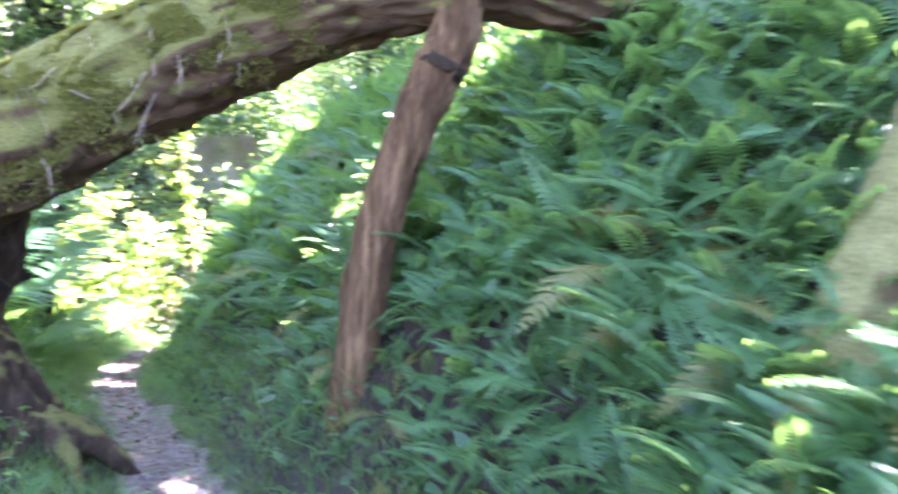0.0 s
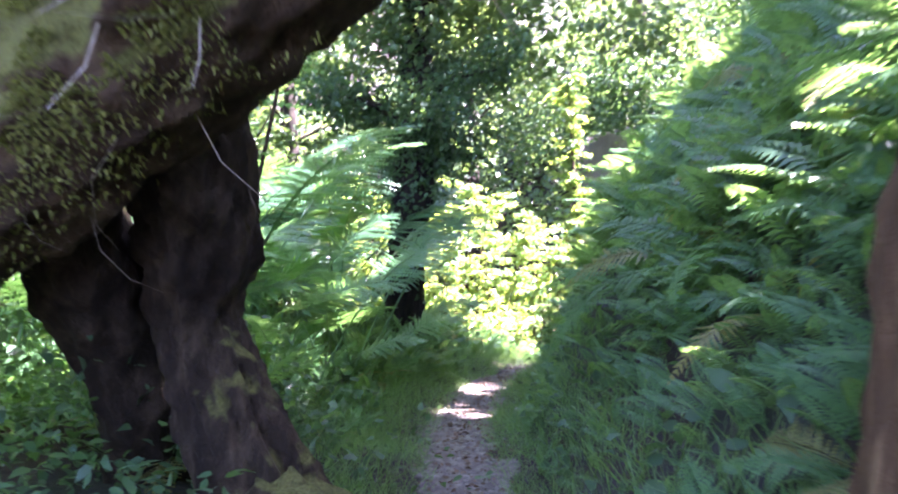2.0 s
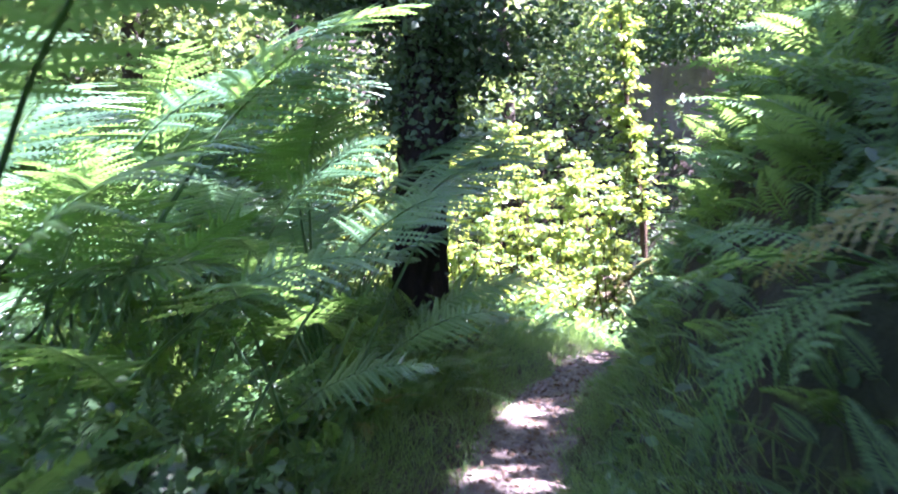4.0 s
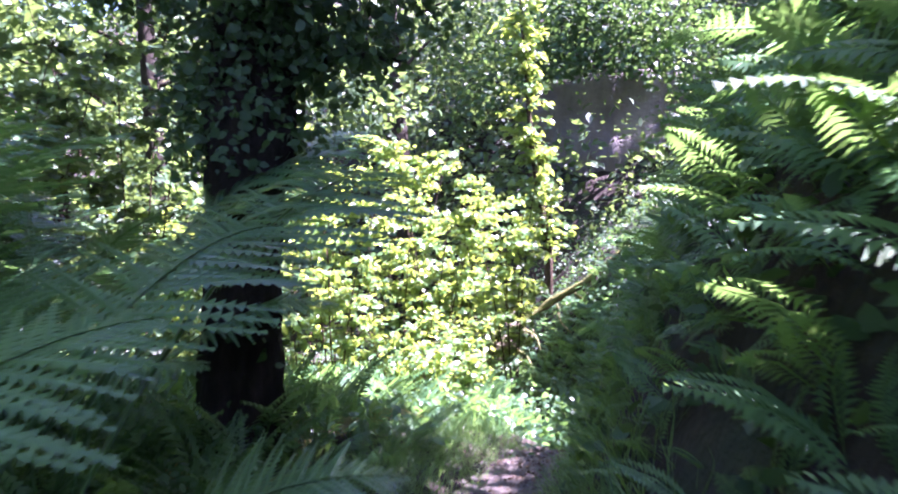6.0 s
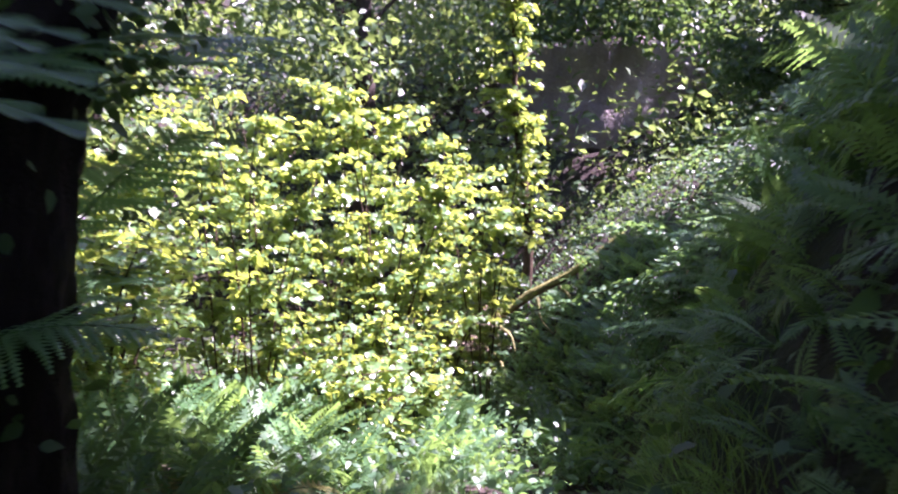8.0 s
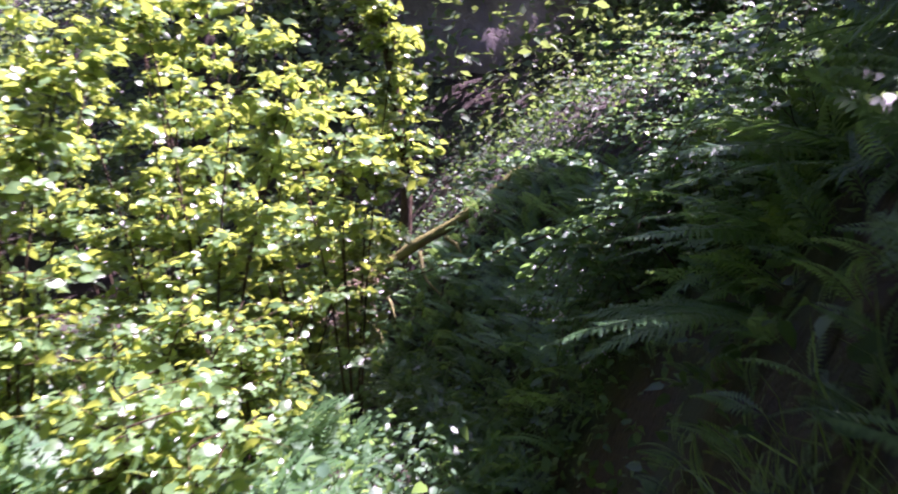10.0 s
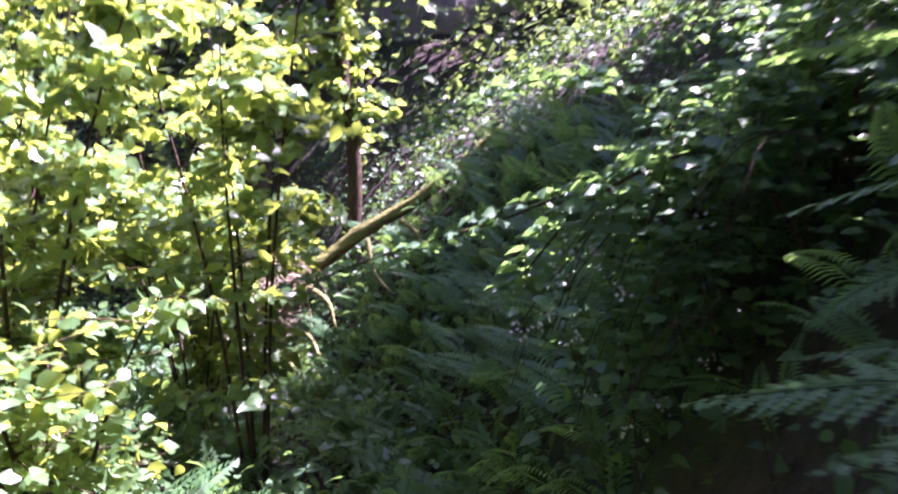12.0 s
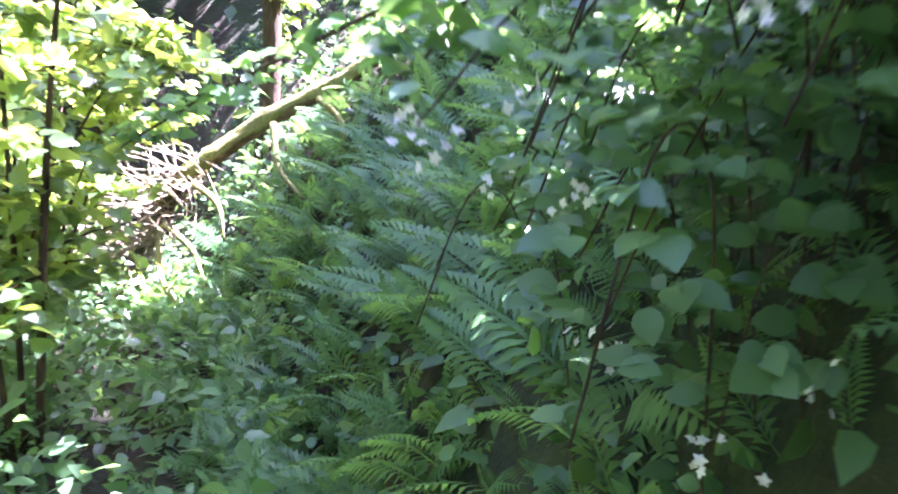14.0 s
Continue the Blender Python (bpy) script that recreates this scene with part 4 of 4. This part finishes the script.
# ---- hazels ----
def hazel(x, y, tall, wide, leaves, seed, label, stems=5, size=0.09, mat=HAZEL, low=0.12, name="hazel_bush"):
    """A bush of thin stems from one stool, with twigs and broad leaves in level sprays."""
    q = np.random.default_rng(seed)
    foot = on_ground(x, y, 0.03)
    bush = thing(name, label, "bush", foot, "sunlit bushes")
    sprays = []
    for k in range(stems):
        a = k / stems * 2 * math.pi + q.normal(0, 0.3)
        w = wide * q.uniform(0.35, 1.0)
        h = tall * q.uniform(0.75, 1.05)
        line = [(0.05 * math.cos(a), 0.05 * math.sin(a), 0), (w * 0.3 * math.cos(a), w * 0.3 * math.sin(a), h * 0.4), (w * 0.65 * math.cos(a + 0.1), w * 0.65 * math.sin(a + 0.1), h * 0.75), (w * math.cos(a + 0.2), w * math.sin(a + 0.2), h)]
        part("stem", tube(line, [0.013, 0.010, 0.007, 0.003], 20, 7, 0.1, seed + k), STEM, bush)
        c, _ = spline(line, [1] * 4, 40)
        for m in range(15):
            b = c[int(q.uniform(low, 1.0) * 39)]
            ang = q.uniform(0, 2 * math.pi)
            ln = q.uniform(0.2, 0.55) * (0.5 + 0.5 * wide)
            e = b + np.array([math.cos(ang) * ln, math.sin(ang) * ln, q.uniform(-0.08, 0.22) * ln])
            sprays.append((b, e))
    stuff(part("twig_spray", joined([tube([b, (b + e) / 2 + np.array([0, 0, 0.02]), e], [0.006, 0.004, 0.002], 5, 4) for b, e in sprays]), STEM, bush))
    b, e = np.array([s[0] for s in sprays]), np.array([s[1] for s in sprays])
    i = q.integers(0, len(b), leaves)
    f = q.random(leaves)[:, None]
    p = b[i] + (e[i] - b[i]) * f + q.normal(0, 0.05, (leaves, 3)) * np.array([1, 1, 0.5])
    way = (e[i] - b[i]) / np.linalg.norm(e[i] - b[i], axis=1, keepdims=True) * 0.7 + rand_dirs(q, leaves, 0.35, -0.15)
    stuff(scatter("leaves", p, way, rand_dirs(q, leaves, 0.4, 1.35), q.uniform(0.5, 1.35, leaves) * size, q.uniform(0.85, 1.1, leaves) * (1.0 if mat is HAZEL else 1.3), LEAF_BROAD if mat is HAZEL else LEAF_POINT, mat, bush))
    return bush


LIT = "sunlit hazel bush with broad yellow-green leaves"
# Bushes under the trees take darker WOODS leaves: their shade is put into colour.
for k, (x, y, tall, wide, nl) in enumerate([(-7.6, 16.2, 4.2, 1.1, 2400), (-8.7, 17.2, 4.6, 1.3, 2600), (-6.75, 17.1, 3.7, 0.8, 1500), (-8.4, 14.9, 4.0, 1.2, 2200), (-9.8, 16.0, 4.6, 1.4, 2400), (-7.2, 14.6, 1.5, 0.9, 1300), (-6.9, 15.6, 1.3, 0.8, 1100), (-10.2, 18.5, 3.6, 1.4, 2600), (-7.9, 18.6, 2.4, 1.0, 2000), (-9.3, 13.3, 2.6, 1.1, 2200), (-6.4, 13.8, 0.9, 0.6, 1200), (-7.9, 12.6, 1.7, 0.9, 1700), (-8.6, 10.6, 3.6, 1.3, 2600), (-9.6, 8.4, 4.2, 1.5, 2600), (-8.2, 6.8, 3.8, 1.3, 2400), (-8.9, 12.2, 4.0, 1.3, 2400), (-7.7, 18.0, 2.3, 1.1, 2000), (-9.4, 20.5, 3.6, 1.4, 2000), (-11.2, 9.2, 4.6, 1.6, 2000), (-12.2, 11.8, 4.8, 1.7, 2000), (-10.6, 6.2, 4.2, 1.5, 1800)]):
    hazel(x, y, tall, wide, int(nl * 1.45), 200 + k, LIT if k not in (12, 13, 14, 15, 18, 19, 20) else "leafy hazel bush under the trees, shaded by darker leaf colour", low=0.75 if k == 16 else 0.12, size=0.07 if k in (5, 6, 10, 11) else 0.088, mat=HAZEL if k not in (12, 13, 14, 15, 18, 19, 20) else WOODS)

# The slim young tree, leafy all the way up, that catches the sun.
foot = on_ground(-7.65, 21.4, 0.05)
slim = thing("young_tree", "slim young tree with sunlit leaves all up its stem", "tree", foot)
line = [(0, 0, 0), (0.1, 0.0, 1.2), (-0.02, 0.05, 2.4), (-0.2, 0.05, 3.6), (-0.3, 0.1, 5.2), (-0.4, 0.1, 7.0)]
part("trunk", tube(line, [0.10, 0.088, 0.075, 0.06, 0.04, 0.012], 50, 14, 0.2, 61), STEM, slim)
q = np.random.default_rng(62)
c, _ = spline(line, [1] * 6, 100)
b = c[q.integers(22, 100, 130)]
a = q.uniform(0, 2 * math.pi, 130)
e = b + np.column_stack([np.cos(a), np.sin(a), q.uniform(-0.3, 0.3, 130)]) * q.uniform(0.2, 0.62, 130)[:, None]
stuff(part("twig_spray", joined([tube([u, (u + v) / 2, v], [0.007, 0.005, 0.002], 4, 4) for u, v in zip(b, e)]), STEM, slim))
i = q.integers(0, 130, 3000)
p = b[i] + (e[i] - b[i]) * q.random(3000)[:, None] + q.normal(0, 0.04, (3000, 3))
stuff(scatter("leaves", p, e[i] - b[i] + rand_dirs(q, 3000, 0.5, -0.3) * 0.3, rand_dirs(q, 3000, 0.5, 1.0), q.uniform(0.08, 0.16, 3000), np.full(3000, 0.9), LEAF_BROAD, HAZEL, slim))

# ---- fallen branch at the end ----
foot = on_ground(-8.1, 20.0, 0.1)
log = thing("fallen_branch", "mossy fallen branch with a tangle of pale twigs", "branch", foot)
part("log", tube(moved([(-8.4, 20.1, -1.6), (-8.25, 20.2, -1.2), (-8.05, 20.2, -0.8), (-7.8, 20.2, -0.4), (-7.5, 20.3, -0.15), (-7.1, 20.4, 0.15), (-6.5, 20.5, 0.5), (-5.72, 20.6, 1.15)], foot), [0.07, 0.08, 0.085, 0.085, 0.08, 0.075, 0.065, 0.05], 60, 16, 0.25, 71, 2.5, 4.0), BARK_MOSSY, log)
q = np.random.default_rng(72)
twigs = []
for k in range(190):
    b = np.array([-8.25, 20.1, -1.25]) + np.array([0.6, 0.1, 1.0]) * q.random() + q.normal(0, 0.05, 3)
    v = rand_dirs(q, 1, 0.55)[0] * q.uniform(0.25, 0.75) + np.array([-0.35, -0.2, 0.0])
    twigs.append(tube([b, b + v * 0.5 + q.normal(0, 0.11, 3), b + v + q.normal(0, 0.14, 3)], [0.010, 0.007, 0.003], 7, 5))
verts, faces = joined(twigs)
stuff(part("twig_spray", (moved(verts, foot), faces), TWIG, log, "pale sunlit twigs"))
for k, (v0, v1) in enumerate([((-7.85, 20.0, -0.75), (-7.3, 19.6, -1.15)), ((-7.9, 20.0, -0.8), (-7.4, 19.5, -1.3)), ((-7.6, 20.0, -0.4), (-7.2, 19.7, -0.75)), ((-6.95, 20.0, 0.1), (-6.6, 19.7, -0.4)), ((-6.6, 20.0, 0.3), (-6.3, 19.7, -0.1))]):
    m = [(v0[a] + v1[a]) / 2 + 0.05 * (-1) ** k for a in range(3)]
    part("side_branch", tube(moved([v0, m, v1], foot), [0.03, 0.022, 0.01], 14, 8, 0.25, 80 + k), BARK_YELLOW, log)


# ---- bramble on the corner of the bank ----
def flower_head(at, q, bush):
    """A loose head of small white five-petalled flowers and round buds."""
    n = int(q.integers(7, 13))
    centre = at + q.normal(0, 0.022, (n, 3)) * np.array([1.1, 1.1, 0.9])
    face = rand_dirs(q, n, 0.8, 0.35) + np.array([-0.2, -0.7, 0.1])
    face /= np.linalg.norm(face, axis=1, keepdims=True)
    side = np.cross(face, rand_dirs(q, n))
    side /= np.linalg.norm(side, axis=1, keepdims=True)
    over = np.cross(face, side)
    P, W, N = [], [], []
    for k in range(n):
        for a in np.arange(5) * 1.2566 + q.uniform(0, 1.2):
            P.append(centre[k])
            W.append(side[k] * math.cos(a) + over[k] * math.sin(a) + face[k] * 0.25)
            N.append(face[k])
    stuff(scatter("flower_head", np.array(P), np.array(W), np.array(N), q.uniform(0.006, 0.010, len(P)), np.full(len(P), 1.0), LEAF_BROAD, PETAL, bush, "head of small white flowers"))


def bramble(cx, cy, seed, canes, label, span=1.4, lift=1.0, away=(-0.6, -0.5), leafsize=0.047, flowers=0):
    """Arching canes out of the bank with leaves in threes and, on some, heads of white flowers."""
    q = np.random.default_rng(seed)
    foot = on_ground(cx, cy, 0.03)
    bush = thing("bramble", label, "bramble", foot, "brambles on the bank")
    P, W, N, S = [], [], [], []
    tips = []
    for k in range(canes):
        a = math.atan2(away[1], away[0]) + q.normal(0, 0.75)
        ln = span * q.uniform(0.6, 1.1)
        hi = lift * q.uniform(0.45, 1.0)
        b = np.array([q.normal(0, 0.22), q.normal(0, 0.22), 0])
        b[2] = float(height(cx + b[0], cy + b[1])[0]) - foot[2]
        line = [b, b + np.array([math.cos(a) * ln * 0.3, math.sin(a) * ln * 0.3, hi * 0.75]), b + np.array([math.cos(a) * ln * 0.7, math.sin(a) * ln * 0.7, hi * 0.85]), b + np.array([math.cos(a) * ln, math.sin(a) * ln, hi * 0.45])]
        part("cane", tube(line, [0.0026, 0.0023, 0.002, 0.0012], 18, 6, 0.0, seed + k), STEM, bush)
        c, _ = spline(line, [1] * 4, 60)
        tips.append(c[q.integers(38, 59)])
        for m in range(3, 60, 2):
            stalk = rand_dirs(q, 1, 0.6, 0.35)[0]
            o = c[m] + stalk * 0.07
            if o[1] + cy < 15.5 and o[0] + cx < -4.05 or o[0] + cx < -4.9:
                continue
            for turn in (-1.15, 0.0, 1.15):
                ca, sa = math.cos(turn), math.sin(turn)
                w = np.array([stalk[0] * ca - stalk[1] * sa, stalk[0] * sa + stalk[1] * ca, stalk[2] * 0.4 - 0.15])
                P.append(o)
                W.append(w)
                N.append(np.array([0, 0, 1.0]) + q.normal(0, 0.35, 3) + np.array([-0.25, -0.35, 0]))
                S.append(leafsize * q.uniform(0.75, 1.2) * (1.15 if turn == 0 else 0.9))
    stuff(scatter("leaves", np.array(P), np.array(W), np.array(N), np.array(S), np.full(len(P), 1.0), LEAF_TOOTHED, BRAMBLE, bush))
    for k in range(flowers):
        flower_head(tips[k % len(tips)] + q.normal(0, 0.03, 3) + np.array([away[0] * 0.1, away[1] * 0.1, 0.05]), q, bush)
    return bush


BR = "dark green bramble with small white flower heads"
for k, (x, y, cn, fl, sp, lf, size) in enumerate([(-4.25, 16.1, 28, 2, 0.5, 0.95, 0.047), (-4.0, 15.9, 26, 2, 0.5, 0.85, 0.05), (-3.7, 15.55, 18, 1, 0.5, 0.7, 0.047), (-3.7, 16.6, 16, 1, 1.0, 1.0, 0.05), (-3.3, 15.0, 16, 0, 0.9, 0.9, 0.05), (-3.3, 14.3, 14, 0, 0.8, 0.8, 0.05)]):
    bramble(x, y, 300 + k * 40, cn, BR, sp, lf, leafsize=size, flowers=fl)

# The flowering shoots that hang out of the bramble over the corner.
foot = on_ground(-4.2, 15.95, 0.03)
spray = thing("bramble", BR, "bramble", foot, "brambles on the bank")
q = np.random.default_rng(333)
P, W, N, S = [], [], [], []
for hx, hz in [(-4.78, 0.64), (-4.72, 0.09), (-4.57, 0.0), (-4.62, 0.5), (-4.3, 0.24), (-4.35, 0.73), (-4.82, 0.53), (-4.95, 0.36), (-4.46, 0.07), (-4.83, 0.4), (-4.66, 0.75)]:
    tip = np.array([hx, 15.66 + q.normal(0, 0.05), hz]) - np.array(foot)
    line = [np.array([q.normal(0, 0.1), q.normal(0, 0.1), 0.0]), tip * 0.45 + np.array([0, 0.1, 0.42]), tip * 0.8 + np.array([0, 0.06, 0.22]), tip]
    part("cane", tube(line, [0.0028, 0.0025, 0.002, 0.0015], 22, 6, 0.0, 7), STEM, spray)
    flower_head(tip, q, spray)
    c, _ = spline(line, [1] * 4, 60)
    for m in range(16, 57, 4 if hx > -4.7 else 12):
        stalk = rand_dirs(q, 1, 0.5, 0.1)[0] + np.array([-0.2, -0.3, 0])
        for turn in (-1.15, 0.0, 1.15):
            P.append(c[m] + stalk * 0.06)
            W.append(np.array([stalk[0] * math.cos(turn) - stalk[1] * math.sin(turn), stalk[0] * math.sin(turn) + stalk[1] * math.cos(turn), stalk[2] * 0.4 - 0.25]))
            N.append(np.array([-0.25, -0.7, 0.8]) + q.normal(0, 0.3, 3))
            S.append(0.052 * q.uniform(0.75, 1.2))
stuff(scatter("leaves", np.array(P), np.array(W), np.array(N), np.array(S), np.full(len(P), 1.0), LEAF_TOOTHED, BRAMBLE, spray))

# The long bramble shoot that reaches across into the sun.
foot = on_ground(-4.1, 15.9, 0.03)
for path in ([(-4.1, 15.9, 0.3), (-4.5, 16.1, 0.85), (-5.2, 16.6, 0.62), (-6.0, 17.15, 0.34), (-6.7, 17.6, 0.05)], [(-4.0, 16.1, 0.35), (-4.6, 16.6, 1.25), (-5.2, 17.2, 1.3), (-5.9, 17.9, 1.05)], [(-3.95, 15.6, 0.4), (-4.3, 15.55, 0.95), (-4.7, 15.7, 0.8), (-5.0, 15.9, 0.45)]):
    shoot = thing("bramble_shoot", "long arching bramble shoot with sunlit leaves", "bramble", foot, "brambles on the bank")
    path = [(path[0][0], path[0][1], float(height(path[0][0], path[0][1])[0]) - 0.02)] + path[1:]
    part("cane", tube(moved(path, foot), [0.009] + [0.007] * (len(path) - 2) + [0.003], 30, 6, 0.0, 5), STEM, shoot)
    c, _ = spline(moved(path, foot), [1] * len(path), 90)
    q = np.random.default_rng(len(path) + 400)
    n = 270
    i = np.repeat(np.linspace(18, 89, n // 3).astype(int), 3)
    stalk = np.repeat(rand_dirs(q, n // 3, 0.5, 0.2), 3, axis=0)
    a = np.tile([-1.1, 0.0, 1.1], n // 3)
    way = np.column_stack([stalk[:, 0] * np.cos(a) - stalk[:, 1] * np.sin(a), stalk[:, 0] * np.sin(a) + stalk[:, 1] * np.cos(a), np.full(n, -0.15)])
    stuff(scatter("leaves", c[i] + stalk * 0.06, way, rand_dirs(q, n, 0.4, 1.2), q.uniform(0.05, 0.085, n), np.full(n, 0.9), LEAF_BROAD, BRAMBLE, shoot))

# Ferns rooted in the moss on the leaning trunk.
for k, (i, s, turn) in enumerate([(150, 0.5, 20), (163, 0.55, 60), (176, 0.5, -30), (188, 0.45, 10), (200, 0.4, 40), (140, 0.5, -60)]):
    p = lc[i] + np.array([0.0, 0.05, lr[i] * 0.92])
    tuft = copy_thing(protos[2], Matrix.Translation(p) @ pose(0, 0, 0, 12, -10, turn) @ Matrix.Diagonal((s, s, s, 1)))
    tagged(tuft, "small bright fern rooted in moss on the trunk", group="ferns on the trunk")

# The thin dark sapling among the bracken.
foot = on_ground(-3.92, 5.4, 0.03)
wand = thing("sapling", "thin dark bare sapling stem among the bracken", "sapling", foot)
part("stem", tube([(0, 0, 0), (0.12, 0.1, 0.8), (0.3, 0.2, 1.6), (0.42, 0.3, 2.4), (0.5, 0.35, 3.2)], [0.016, 0.014, 0.012, 0.009, 0.005], 30, 7, 0.1, 3), BARK_DARK, wand)
for s, a in ((0.55, 2.0), (0.7, -0.4), (0.85, 1.2)):
    b = np.array([0.5 * s, 0.35 * s, 3.2 * s])
    part("twig", tube([b, b + 0.25 * np.array([math.cos(a), math.sin(a), 0.8]), b + 0.5 * np.array([math.cos(a), math.sin(a), 0.7])], [0.006, 0.005, 0.002], 8, 5), BARK_DARK, wand)

# ---- small things on the path ----
q = np.random.default_rng(91)
n = 5200
k = q.integers(60, 430, n)
p = fine_track[k, :2] + np.column_stack([q.normal(0, 0.16, n), q.normal(0, 0.16, n)])
ok = np.abs(lay(p[:, 0], p[:, 1])[0]) < 0.34
p = p[ok]
n = len(p)
tagged(scatter("leaf_litter", np.column_stack([p, height(p[:, 0], p[:, 1]) + 0.02]), rand_dirs(q, n, 0.15), rand_dirs(q, n, 0.4, 1.5), q.uniform(0.015, 0.045, n), q.uniform(0.5, 1.0, n), LEAF_POINT, LITTER), "brown dead leaves strewn on the path", "leaf litter", kind="stuff")
n = 900
k = q.integers(60, 400, n)
p = fine_track[k, :2] + np.column_stack([q.normal(0, 0.15, n), q.normal(0, 0.15, n)])
p = p[np.abs(lay(p[:, 0], p[:, 1])[0]) < 0.32]
PEBBLE = (np.array([(-.5, -.4, 0), (.4, -.5, 0), (.55, .35, 0), (-.35, .5, 0), (-.1, 0, .4), (.2, .1, .36)]), [(0, 1, 5, 4), (1, 2, 5), (2, 3, 4, 5), (3, 0, 4)])
n = len(p)
tagged(scatter("pebbles", np.column_stack([p, height(p[:, 0], p[:, 1]) + 0.008]), rand_dirs(q, n, 0.1), np.tile([0.0, 0.0, 1.0], (n, 1)), q.uniform(0.012, 0.055, n), q.uniform(0.7, 1.2, n), PEBBLE, STONE), "small grey stones trodden into the path", "pebbles", kind="stuff")
